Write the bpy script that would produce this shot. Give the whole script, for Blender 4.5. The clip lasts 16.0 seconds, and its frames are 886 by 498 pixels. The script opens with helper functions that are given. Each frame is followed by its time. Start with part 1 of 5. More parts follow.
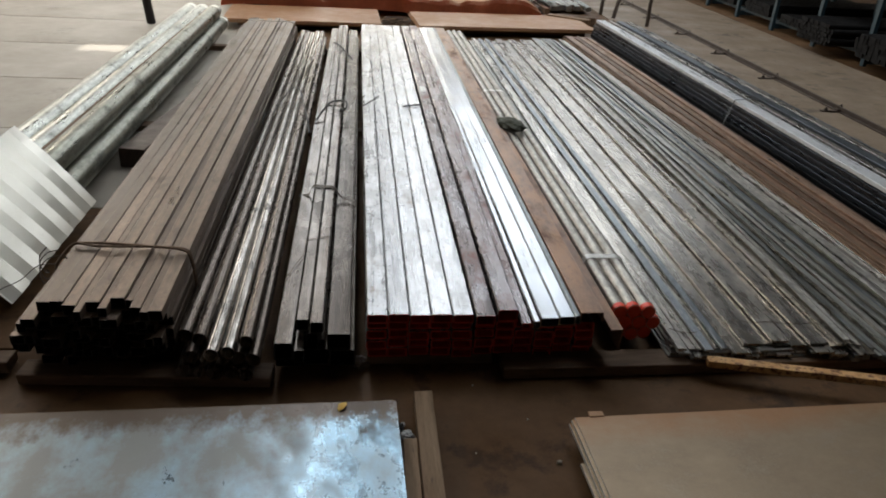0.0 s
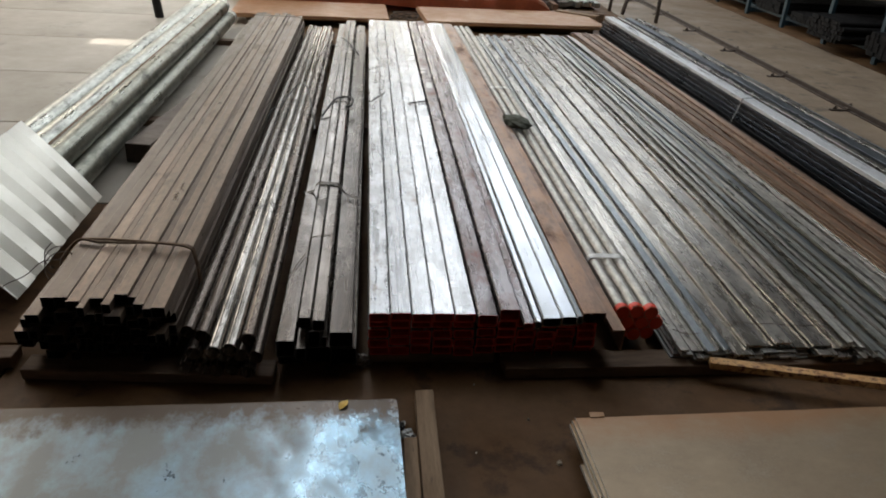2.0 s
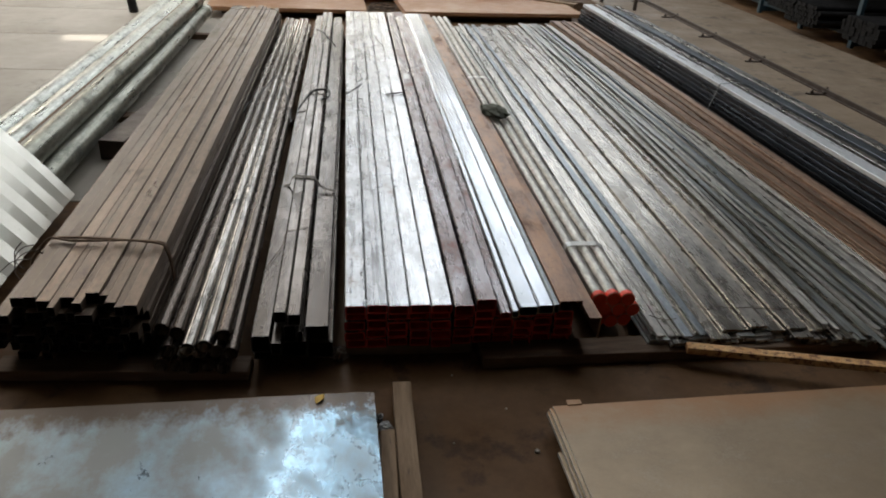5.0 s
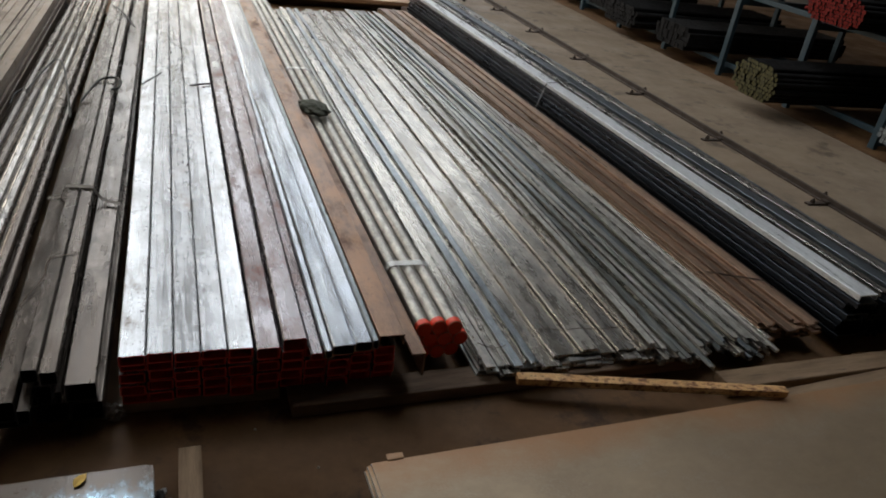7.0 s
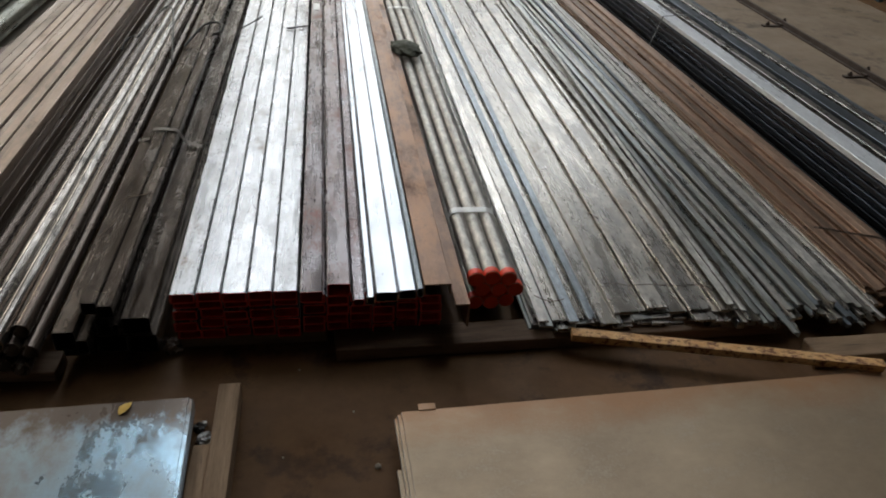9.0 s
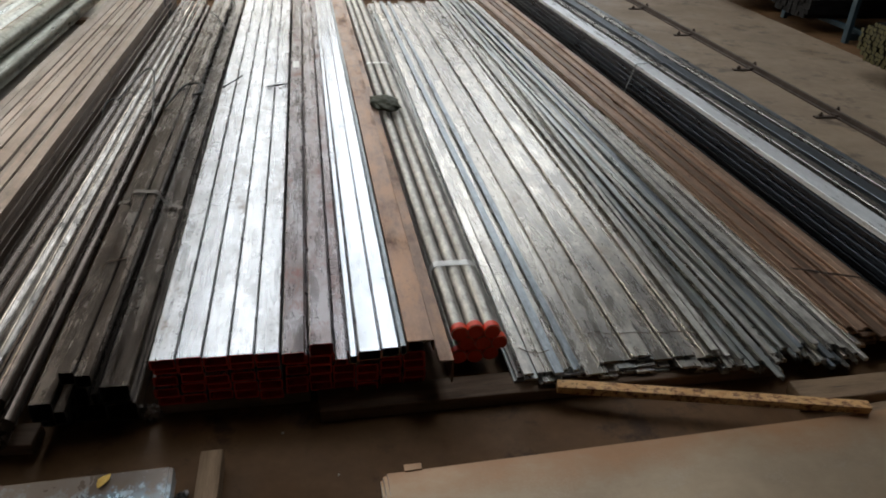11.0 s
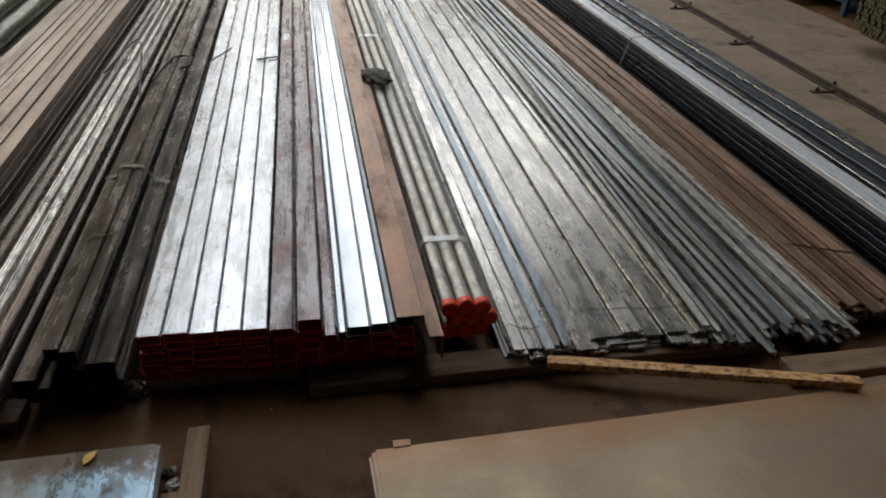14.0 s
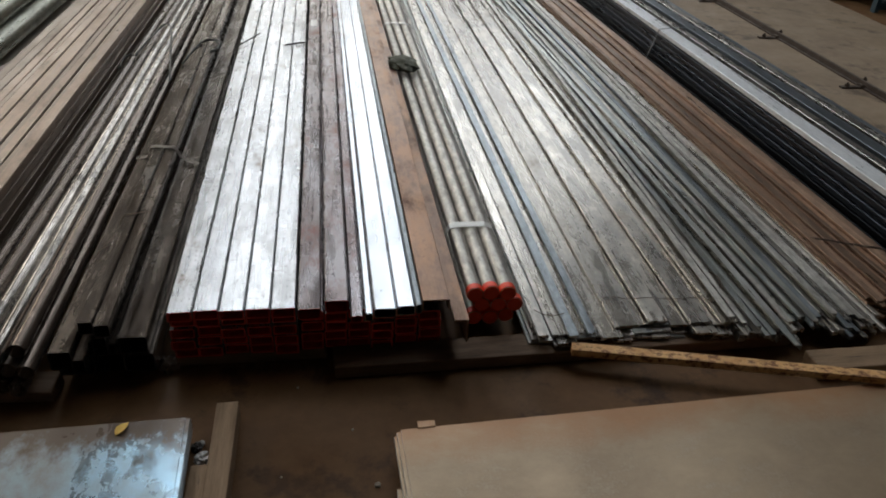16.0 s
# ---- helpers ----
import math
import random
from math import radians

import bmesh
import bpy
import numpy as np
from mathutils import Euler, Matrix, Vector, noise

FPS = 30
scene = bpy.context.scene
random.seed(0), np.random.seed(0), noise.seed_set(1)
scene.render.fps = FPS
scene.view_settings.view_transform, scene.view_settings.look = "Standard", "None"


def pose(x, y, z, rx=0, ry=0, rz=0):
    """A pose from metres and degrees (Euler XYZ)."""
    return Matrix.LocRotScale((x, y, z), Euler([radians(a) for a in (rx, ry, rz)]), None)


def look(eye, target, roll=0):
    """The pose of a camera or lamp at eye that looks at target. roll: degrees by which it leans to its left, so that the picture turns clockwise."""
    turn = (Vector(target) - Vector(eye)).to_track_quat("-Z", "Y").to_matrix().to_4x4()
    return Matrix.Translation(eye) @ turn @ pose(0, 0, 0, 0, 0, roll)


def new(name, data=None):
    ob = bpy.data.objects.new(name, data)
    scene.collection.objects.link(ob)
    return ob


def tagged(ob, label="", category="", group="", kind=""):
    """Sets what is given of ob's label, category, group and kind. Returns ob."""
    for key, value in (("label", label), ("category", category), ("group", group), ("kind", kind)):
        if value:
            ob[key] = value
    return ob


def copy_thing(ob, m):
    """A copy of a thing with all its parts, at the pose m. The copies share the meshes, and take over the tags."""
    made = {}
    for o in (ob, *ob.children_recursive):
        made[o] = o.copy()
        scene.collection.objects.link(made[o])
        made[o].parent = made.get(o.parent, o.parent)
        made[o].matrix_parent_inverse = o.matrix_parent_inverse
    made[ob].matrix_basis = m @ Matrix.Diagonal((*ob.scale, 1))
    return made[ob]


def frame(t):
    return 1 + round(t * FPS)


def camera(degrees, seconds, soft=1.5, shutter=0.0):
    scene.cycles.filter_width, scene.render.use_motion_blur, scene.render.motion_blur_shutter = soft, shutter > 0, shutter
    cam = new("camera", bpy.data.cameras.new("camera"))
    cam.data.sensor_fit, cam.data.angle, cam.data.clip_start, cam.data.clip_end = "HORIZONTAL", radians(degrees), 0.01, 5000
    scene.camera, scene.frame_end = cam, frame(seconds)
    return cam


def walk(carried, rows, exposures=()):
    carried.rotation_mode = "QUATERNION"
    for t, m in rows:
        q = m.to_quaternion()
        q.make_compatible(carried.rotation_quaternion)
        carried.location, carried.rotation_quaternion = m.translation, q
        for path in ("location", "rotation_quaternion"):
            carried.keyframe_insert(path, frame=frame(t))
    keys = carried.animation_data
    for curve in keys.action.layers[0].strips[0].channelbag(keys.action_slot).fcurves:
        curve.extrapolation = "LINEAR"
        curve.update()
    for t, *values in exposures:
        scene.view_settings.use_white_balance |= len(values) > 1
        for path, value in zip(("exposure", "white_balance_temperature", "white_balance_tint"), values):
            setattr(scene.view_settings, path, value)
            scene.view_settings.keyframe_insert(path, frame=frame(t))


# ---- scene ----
cam = camera(62.3, 16.0, soft=1.9)
PATH = [
    (0, (-0.04, -2.431, 1.804), (0.194, -0.666, 0.893), 3.7),
    (0.5, (-0.016, -2.435, 1.798), (0.215, -0.683, 0.862), 3.7),
    (1, (-0.01, -2.43, 1.797), (0.295, -0.68, 0.878), 5.4),
    (1.5, (-0.023, -2.44, 1.779), (0.24, -0.707, 0.816), 3.2),
    (2, (-0.021, -2.425, 1.821), (0.193, -0.665, 0.896), 3.9),
    (2.5, (-0.056, -2.441, 1.817), (0.15, -0.616, 1.027), 3.6),
    (3, (-0.027, -2.461, 1.815), (0.022, -0.634, 1.004), 1.7),
    (5.5, (0.059, -2.415, 1.817), (0.44, -0.702, 0.859), 3.3),
    (6, (0.11, -2.391, 1.818), (0.642, -0.713, 0.868), 3.7),
    (6.5, (0.148, -2.239, 1.804), (0.787, -0.591, 0.867), 6.5),
    (7, (0.205, -2.05, 1.794), (0.877, -0.418, 0.853), 8.9),
    (7.5, (0.375, -2.033, 1.815), (0.867, -0.345, 0.862), 6.6),
    (8, (0.517, -2.056, 1.804), (0.932, -0.379, 0.797), 4.4),
    (8.5, (0.514, -2.049, 1.783), (0.875, -0.414, 0.689), 5.4),
    (9, (0.55, -2.036, 1.795), (0.845, -0.4, 0.683), 4.1),
    (9.5, (0.547, -2.046, 1.818), (0.903, -0.362, 0.8), 3.0),
    (12, (0.588, -2.008, 1.83), (0.909, -0.309, 0.823), 2.6),
    (12.5, (0.575, -2.019, 1.809), (0.992, -0.345, 0.797), 5.5),
    (13, (0.58, -2.005, 1.802), (0.862, -0.342, 0.728), 4.6),
    (13.5, (0.579, -2.0, 1.81), (0.916, -0.342, 0.745), 2.6),
    (14, (0.598, -2.0, 1.809), (0.94, -0.34, 0.748), 3.0),
    (14.5, (0.584, -1.999, 1.819), (0.977, -0.353, 0.752), 1.4),
    (15, (0.587, -2.016, 1.808), (0.919, -0.347, 0.758), 3.1),
    (15.5, (0.576, -2.01, 1.802), (0.921, -0.362, 0.721), 4.0),
    (16, (0.558, -2.023, 1.795), (0.854, -0.367, 0.713), 3.5),
]
walk(cam, [(t, look(eye, target, roll)) for t, eye, target, roll in PATH])

# radiance of the roof lights and doorways
SKY_L, DOOR_L, SIDE_L = 4.1, 5.5, 3.0

# ---- world, sun, lamps ----
SUN_WAY = Vector((-0.30, 0.50, 0.81)).normalized()
world = bpy.data.worlds.new("world")
scene.world = world
world.use_nodes = True
_wn = world.node_tree.nodes
_sky = _wn.new("ShaderNodeTexSky")
_sky.sky_type, _sky.sun_disc = "NISHITA", False
_sky.sun_elevation, _sky.sun_rotation = math.asin(SUN_WAY.z), math.atan2(SUN_WAY.x, SUN_WAY.y)
world.node_tree.links.new(_sky.outputs[0], _wn["Background"].inputs[0])
_wn["Background"].inputs[1].default_value = 0.12

sun_data = bpy.data.lights.new("sun", "SUN")
sun_data.energy, sun_data.angle, sun_data.color = 5.0, radians(0.5), (1.0, 0.95, 0.86)
sun = new("sun", sun_data)
sun.matrix_world = look(SUN_WAY * 40, (0, 0, 0))

ROOF_Z = 7.6
# middle x, width, relative brightness, near and far end of the clear strips
# first and last are added fill light for left floor and near stock
SKY_AND_FILL_STRIPS = [(-8.4, 2.6, 1.8, 3.6, 30.0), (-1.25, 1.4, 1.0, 3.6, 30.0), (1.7, 1.3, 0.95, 3.6, 30.0), (4.6, 1.6, 1.0, 11.0, 30.0), (8.0, 3.2, 0.72, 14.5, 30.0), (4.2, 2.0, 1.0, 0.6, 5.6)]


def area(name, m, sx, sy, radiance, color):
    d = bpy.data.lights.new(name, "AREA")
    d.shape, d.size, d.size_y, d.color = "RECTANGLE", sx, sy, color
    d.energy = radiance * math.pi * sx * sy
    ob = new(name, d)
    ob.matrix_world = m
    return ob


for sx, sw, sl, sy, se in SKY_AND_FILL_STRIPS:
    area("skylight_and_fill_lamp", pose(sx, (sy + se) / 2, ROOF_Z - 0.01), sw, se - sy, SKY_L * sl, (0.88, 0.945, 1.0) if sl <= 1.0 else (1.0, 0.94, 0.85))
area("doorway_lamp", pose(-2.0, 39.9, 2.7, -90, 0, 0), 17.0, 5.2, DOOR_L, (1.0, 0.93, 0.80))
area("side_doorway_lamp", pose(-12.9, 15.0, 2.3, 0, -90, 0), 4.4, 12.0, SIDE_L, (1.0, 0.91, 0.76))


# ---- materials ----
def nodes_of(name):
    m = bpy.data.materials.new(name)
    m.use_nodes = True
    nt = m.node_tree
    return m, nt, nt.nodes["Principled BSDF"]


def noise_tex(nt, co, scale, detail=4.0, rough=0.6, stretch=(1, 1, 1), shift=(0, 0, 0)):
    mp = nt.nodes.new("ShaderNodeMapping")
    mp.inputs["Scale"].default_value = stretch
    mp.inputs["Location"].default_value = shift
    nt.links.new(co, mp.inputs[0])
    n = nt.nodes.new("ShaderNodeTexNoise")
    n.inputs["Scale"].default_value, n.inputs["Detail"].default_value, n.inputs["Roughness"].default_value = scale, detail, rough
    nt.links.new(mp.outputs[0], n.inputs["Vector"])
    return n.outputs[0]


def ramp(nt, fac, stops):
    r = nt.nodes.new("ShaderNodeValToRGB")
    e = r.color_ramp.elements
    while len(e) < len(stops):
        e.new(0.5)
    for el, (p, c) in zip(e, stops):
        el.position = p
        el.color = (*c, 1) if isinstance(c, tuple) else (c, c, c, 1)
    nt.links.new(fac, r.inputs[0])
    return r.outputs[0]


def mix(nt, fac, a, b, mode="MIX"):
    n = nt.nodes.new("ShaderNodeMix")
    n.data_type, n.blend_type = "RGBA", mode
    for at, v in ((0, fac), (6, a), (7, b)):
        sock = n.inputs[at]
        if isinstance(v, (int, float)):
            sock.default_value = v if at == 0 else (v, v, v, 1)
        elif isinstance(v, tuple):
            sock.default_value = (*v, 1)
        else:
            nt.links.new(v, sock)
    return n.outputs[2]


def coords(nt, shifted=True):
    """Object coordinates, shifted by chance from piece to piece."""
    tc = nt.nodes.new("ShaderNodeTexCoord")
    if not shifted:
        return tc.outputs["Object"]
    oi = nt.nodes.new("ShaderNodeObjectInfo")
    mul = nt.nodes.new("ShaderNodeMath")
    mul.operation = "MULTIPLY"
    mul.inputs[1].default_value = 37.0
    nt.links.new(oi.outputs["Random"], mul.inputs[0])
    add = nt.nodes.new("ShaderNodeVectorMath")
    add.operation = "ADD"
    nt.links.new(tc.outputs["Object"], add.inputs[0])
    nt.links.new(mul.outputs[0], add.inputs[1])
    return add.outputs[0]


def bump(nt, bsdf, height, strength, dist=0.002):
    b = nt.nodes.new("ShaderNodeBump")
    b.inputs["Strength"].default_value, b.inputs["Distance"].default_value = strength, dist
    nt.links.new(height, b.inputs["Height"])
    nt.links.new(b.outputs[0], bsdf.inputs["Normal"])


def steel(name, light, dark, stain, metallic=0.85, r0=0.25, r1=0.5, stain_at=0.62, spread=0.25, bump_s=0.25, mottle=0.35, patch=None, specks=0.0):
    """Mill-finish steel: streaks along the bar, blotches, stains that are rougher and less metallic."""
    m, nt, b = nodes_of(name)
    co = coords(nt)
    streak = noise_tex(nt, co, 22, 5, 0.65, (1.6, 0.07, 1.6))
    blotch = noise_tex(nt, co, 7, 6, 0.65, (1.0, 0.45, 1.0))
    fine = noise_tex(nt, co, 140, 3, 0.6, (1, 0.35, 1))
    col = mix(nt, ramp(nt, streak, [(0.32, 0.0), (0.68, 1.0)]), dark, light)
    oi = nt.nodes.new("ShaderNodeObjectInfo")
    vary = ramp(nt, oi.outputs["Random"], [(0.0, 1.0 - spread), (1.0, 1.0 + spread * 0.5)])
    col = mix(nt, 1.0, col, vary, "MULTIPLY")
    mott = noise_tex(nt, co, 38, 6, 0.72, (1.0, 0.4, 1.0), (5, 1, 2))
    col = mix(nt, 1.0, col, ramp(nt, mott, [(0.30, 1.0 - mottle), (0.70, 1.0 + mottle)]), "MULTIPLY")
    if patch:
        wide = noise_tex(nt, co, 5.5, 5, 0.68, (1.3, 0.55, 1.0), (2, 9, 4))
        col = mix(nt, ramp(nt, wide, [(0.46, 0.0), (0.60, 0.75)]), col, patch)
    if specks:
        dots = noise_tex(nt, co, 75, 3, 0.75, (1.0, 0.7, 1.0), (1, 3, 8))
        where = ramp(nt, noise_tex(nt, co, 4, 3, 0.6, (1, 1, 1), (6, 2, 5)), [(0.40, 0.0), (0.62, specks)])
        spots = mix(nt, 1.0, ramp(nt, dots, [(0.60, 0.0), (0.66, 1.0)]), where, "MULTIPLY")
        col = mix(nt, spots, col, (0.075, 0.06, 0.05))
    mask = ramp(nt, mix(nt, 0.2, blotch, fine), [(stain_at - 0.07, 0.0), (stain_at + 0.07, 1.0)])
    col = mix(nt, mask, col, stain)
    nt.links.new(col, b.inputs["Base Color"])
    rough = ramp(nt, mix(nt, 0.15, mix(nt, 0.5, blotch, streak), mott), [(0.38, r0), (0.62, r1)])
    rough = mix(nt, mask, rough, (min(1.0, r1 + 0.15),) * 3)
    nt.links.new(rough, b.inputs["Roughness"])
    metal = mix(nt, mask, (metallic,) * 3, (metallic * 0.45,) * 3)
    nt.links.new(metal, b.inputs["Metallic"])
    bump(nt, b, mix(nt, 0.5, fine, streak), bump_s, 0.0008)
    return m


BRIGHT_STEEL = steel("bright_steel", (0.54, 0.55, 0.57), (0.37, 0.372, 0.38), (0.24, 0.185, 0.14), 0.92, 0.17, 0.38, 0.66, 0.25, 0.05, 0.16, (0.34, 0.338, 0.34), 0.95)
SILVER_STEEL = steel("silver_steel", (0.57, 0.59, 0.62), (0.38, 0.40, 0.43), (0.28, 0.27, 0.265), 0.95, 0.14, 0.30, 0.72, 0.2, 0.08, 0.12, (0.46, 0.49, 0.54), 0.6)
PURPLE_STEEL = steel("tarnished_steel", (0.29, 0.245, 0.245), (0.16, 0.13, 0.13), (0.16, 0.06, 0.045), 0.82, 0.15, 0.40, 0.60, 0.35, 0.06, 0.25, (0.30, 0.285, 0.30), 0.6)
BROWN_STEEL = steel("brown_mill_scale", (0.23, 0.168, 0.122), (0.128, 0.090, 0.066), (0.075, 0.05, 0.036), 0.5, 0.26, 0.5, 0.64, 0.4, 0.15, 0.28)
DARK_STEEL = steel("oiled_black_steel", (0.118, 0.094, 0.077), (0.062, 0.049, 0.040), (0.038, 0.030, 0.025), 0.78, 0.13, 0.34, 0.66, 0.4, 0.05, 0.25, (0.155, 0.13, 0.112), 0.7)
OILY_STEEL = steel("wet_oily_steel", (0.42, 0.39, 0.36), (0.10, 0.085, 0.072), (0.015, 0.013, 0.012), 0.95, 0.03, 0.20, 0.60, 0.3, 0.9, 0.5)
PIPE_BROWN = steel("brown_pipe_steel", (0.16, 0.125, 0.102), (0.088, 0.067, 0.054), (0.04, 0.03, 0.024), 0.72, 0.16, 0.34, 0.68, 0.35, 0.05, 0.15)
GREY_STEEL = steel("grey_flat_steel", (0.55, 0.515, 0.465), (0.41, 0.38, 0.34), (0.27, 0.22, 0.17), 0.85, 0.18, 0.38, 0.68, 0.25, 0.04, 0.30, (0.31, 0.295, 0.28), 0.5)
GREEN_STEEL = steel("greenish_grey_steel", (0.49, 0.49, 0.455), (0.30, 0.302, 0.278), (0.17, 0.145, 0.115), 0.82, 0.22, 0.46, 0.68, 0.45, 0.02, 0.12, (0.30, 0.325, 0.33))
RUST_STEEL = steel("thin_rust_steel", (0.38, 0.245, 0.165), (0.21, 0.128, 0.082), (0.13, 0.068, 0.042), 0.5, 0.26, 0.5, 0.6, 0.5, 0.12, 0.3)
BLUE_STEEL = steel("blue_grey_steel", (0.40, 0.44, 0.47), (0.20, 0.225, 0.245), (0.08, 0.085, 0.09), 0.8, 0.25, 0.45, 0.64, 0.3)
LIT_BAND_STEEL = steel("lit_band_steel", (0.86, 0.88, 0.90), (0.70, 0.715, 0.73), (0.48, 0.48, 0.48), 0.3, 0.22, 0.42, 0.68, 0.1, 0.1, 0.15)
GALV = steel("galvanised_steel", (0.52, 0.54, 0.53), (0.34, 0.355, 0.35), (0.22, 0.22, 0.205), 0.85, 0.28, 0.48, 0.62, 0.12)
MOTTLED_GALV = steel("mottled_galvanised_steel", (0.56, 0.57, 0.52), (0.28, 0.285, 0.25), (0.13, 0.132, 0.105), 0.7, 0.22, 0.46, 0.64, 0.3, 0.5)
DARK_GALV = steel("dark_olive_galvanised_steel", (0.33, 0.33, 0.27), (0.15, 0.15, 0.12), (0.06, 0.06, 0.046), 0.65, 0.24, 0.5, 0.60, 0.3, 0.5)
RUST_DARK = steel("brown_rusted_steel", (0.30, 0.18, 0.118), (0.19, 0.108, 0.070), (0.11, 0.05, 0.028), 0.45, 0.30, 0.55, 0.6, 0.2, 0.15, 0.35, (0.36, 0.19, 0.10), 0.5)
SHADED_STEEL = steel("shaded_channel_steel", (0.017, 0.020, 0.025), (0.008, 0.009, 0.011), (0.007, 0.007, 0.008), 0.9, 0.35, 0.55, 0.6, 0.3)
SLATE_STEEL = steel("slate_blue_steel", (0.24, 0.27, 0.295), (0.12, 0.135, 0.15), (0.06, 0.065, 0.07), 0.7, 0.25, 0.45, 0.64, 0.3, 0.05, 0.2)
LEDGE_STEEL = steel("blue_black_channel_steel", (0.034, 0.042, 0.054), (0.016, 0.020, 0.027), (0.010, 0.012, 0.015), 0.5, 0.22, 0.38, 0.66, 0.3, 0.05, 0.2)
PIPE_GREY = steel("grey_pipe_steel", (0.52, 0.50, 0.455), (0.33, 0.31, 0.28), (0.26, 0.23, 0.195), 0.6, 0.28, 0.55, 0.66, 0.15, 0.4, 0.45)


def rough_mat(name, a, b_, scale=6.0, rough=0.75, metallic=0.0, bump_s=0.3, stretch=(1, 1, 1), spot=None, spot_at=0.64, dist=0.004, r_lo=None, shifted=True, spec=0.5):
    m, nt, b = nodes_of(name)
    co = coords(nt, shifted)
    big = noise_tex(nt, co, scale, 5, 0.62, stretch)
    small = noise_tex(nt, co, scale * 9, 4, 0.65, stretch)
    col = mix(nt, ramp(nt, mix(nt, 0.35, big, small), [(0.34, 0.0), (0.66, 1.0)]), a, b_)
    if spot:
        sp = noise_tex(nt, co, scale * 2.3, 6, 0.7, stretch, (3, 7, 1))
        col = mix(nt, ramp(nt, sp, [(spot_at - 0.05, 0.0), (spot_at + 0.06, 1.0)]), col, spot)
    nt.links.new(col, b.inputs["Base Color"])
    if r_lo is None:
        r_lo = rough * 0.8
    nt.links.new(ramp(nt, big, [(0.35, r_lo), (0.65, rough)]), b.inputs["Roughness"])
    b.inputs["Metallic"].default_value = metallic
    b.inputs["Specular IOR Level"].default_value = spec
    bump(nt, b, mix(nt, 0.6, big, small), bump_s, dist)
    return m


def sheet_metal(name):
    """Cold-rolled sheet: bluish, with wide smudges of oil and dust, finer scratches and a painted roof-light
    reflection.
    """
    m, nt, b = nodes_of(name)
    co = coords(nt, False)
    smudge = noise_tex(nt, co, 3.4, 7, 0.68, (1.3, 0.9, 1), (1.9, 0.6, 0))
    wisp = noise_tex(nt, co, 17, 5, 0.7, (1, 0.6, 1))
    fine = noise_tex(nt, co, 160, 3, 0.6)
    sep = nt.nodes.new("ShaderNodeSeparateXYZ")
    nt.links.new(co, sep.inputs[0])
    # roof-light reflection painted in: bluer and brighter towards the right
    sky_glare = nt.nodes.new("ShaderNodeMapRange")
    for k, v in ((1, -0.60), (2, -0.28), (3, -0.06), (4, 0.11)):
        sky_glare.inputs[k].default_value = v
    nt.links.new(sep.outputs[0], sky_glare.inputs[0])
    add = nt.nodes.new("ShaderNodeMath")
    nt.links.new(smudge, add.inputs[0])
    nt.links.new(sky_glare.outputs[0], add.inputs[1])
    smudge = add.outputs[0]
    col = mix(nt, ramp(nt, smudge, [(0.38, 0.0), (0.66, 1.0)]), (0.26, 0.27, 0.265), (0.36, 0.53, 0.66))
    col = mix(nt, ramp(nt, mix(nt, 0.5, wisp, smudge), [(0.52, 0.0), (0.70, 0.7)]), col, (0.15, 0.135, 0.115))
    rim = nt.nodes.new("ShaderNodeMath")
    rim.operation = "MULTIPLY_ADD"
    rim.inputs[1].default_value = 3.0
    nt.links.new(sep.outputs[1], rim.inputs[0])
    nt.links.new(wisp, rim.inputs[2])
    rust = ramp(nt, rim.outputs[0], [(0.06, 0.0), (0.36, 0.94)])
    col = mix(nt, rust, col, (0.13, 0.085, 0.055))
    nt.links.new(col, b.inputs["Base Color"])
    nt.links.new(ramp(nt, mix(nt, 0.4, smudge, wisp), [(0.38, 0.5), (0.62, 0.2)]), b.inputs["Roughness"])
    nt.links.new(mix(nt, rust, ramp(nt, smudge, [(0.42, 0.3), (0.66, 0.92)]), (0.15, 0.15, 0.15)), b.inputs["Metallic"])
    bump(nt, b, mix(nt, 0.4, wisp, fine), 0.12, 0.001)
    return m


def dusty_plate(name):
    """Hot-rolled plate under brown dust, with orange rust creeping in from the far rim."""
    m, nt, b = nodes_of(name)
    co = coords(nt, False)
    big = noise_tex(nt, co, 2.2, 6, 0.66)
    wisp = noise_tex(nt, co, 9, 6, 0.7, (0.7, 1.2, 1), (4, 2, 0))
    fine = noise_tex(nt, co, 120, 3, 0.6)
    col = mix(nt, ramp(nt, mix(nt, 0.4, big, wisp), [(0.36, 0.0), (0.64, 1.0)]), (0.40, 0.30, 0.20), (0.28, 0.207, 0.14))
    col = mix(nt, ramp(nt, mix(nt, 0.3, wisp, fine), [(0.52, 0.0), (0.66, 0.55)]), col, (0.40, 0.33, 0.25))
    sep = nt.nodes.new("ShaderNodeSeparateXYZ")
    nt.links.new(co, sep.inputs[0])
    rim = nt.nodes.new("ShaderNodeMath")
    rim.operation = "MULTIPLY_ADD"
    rim.inputs[1].default_value = 2.2
    nt.links.new(sep.outputs[1], rim.inputs[0])
    nt.links.new(mix(nt, 0.5, big, wisp), rim.inputs[2])
    rust = ramp(nt, rim.outputs[0], [(0.20, 0.0), (0.52, 0.72)])
    col = mix(nt, rust, col, (0.38, 0.175, 0.065))
    nt.links.new(col, b.inputs["Base Color"])
    nt.links.new(ramp(nt, mix(nt, 0.4, big, wisp), [(0.38, 0.30), (0.62, 0.52)]), b.inputs["Roughness"])
    nt.links.new(mix(nt, rust, (0.5, 0.5, 0.5), (0.1, 0.1, 0.1)), b.inputs["Metallic"])
    bump(nt, b, mix(nt, 0.4, wisp, fine), 0.12, 0.001)
    return m


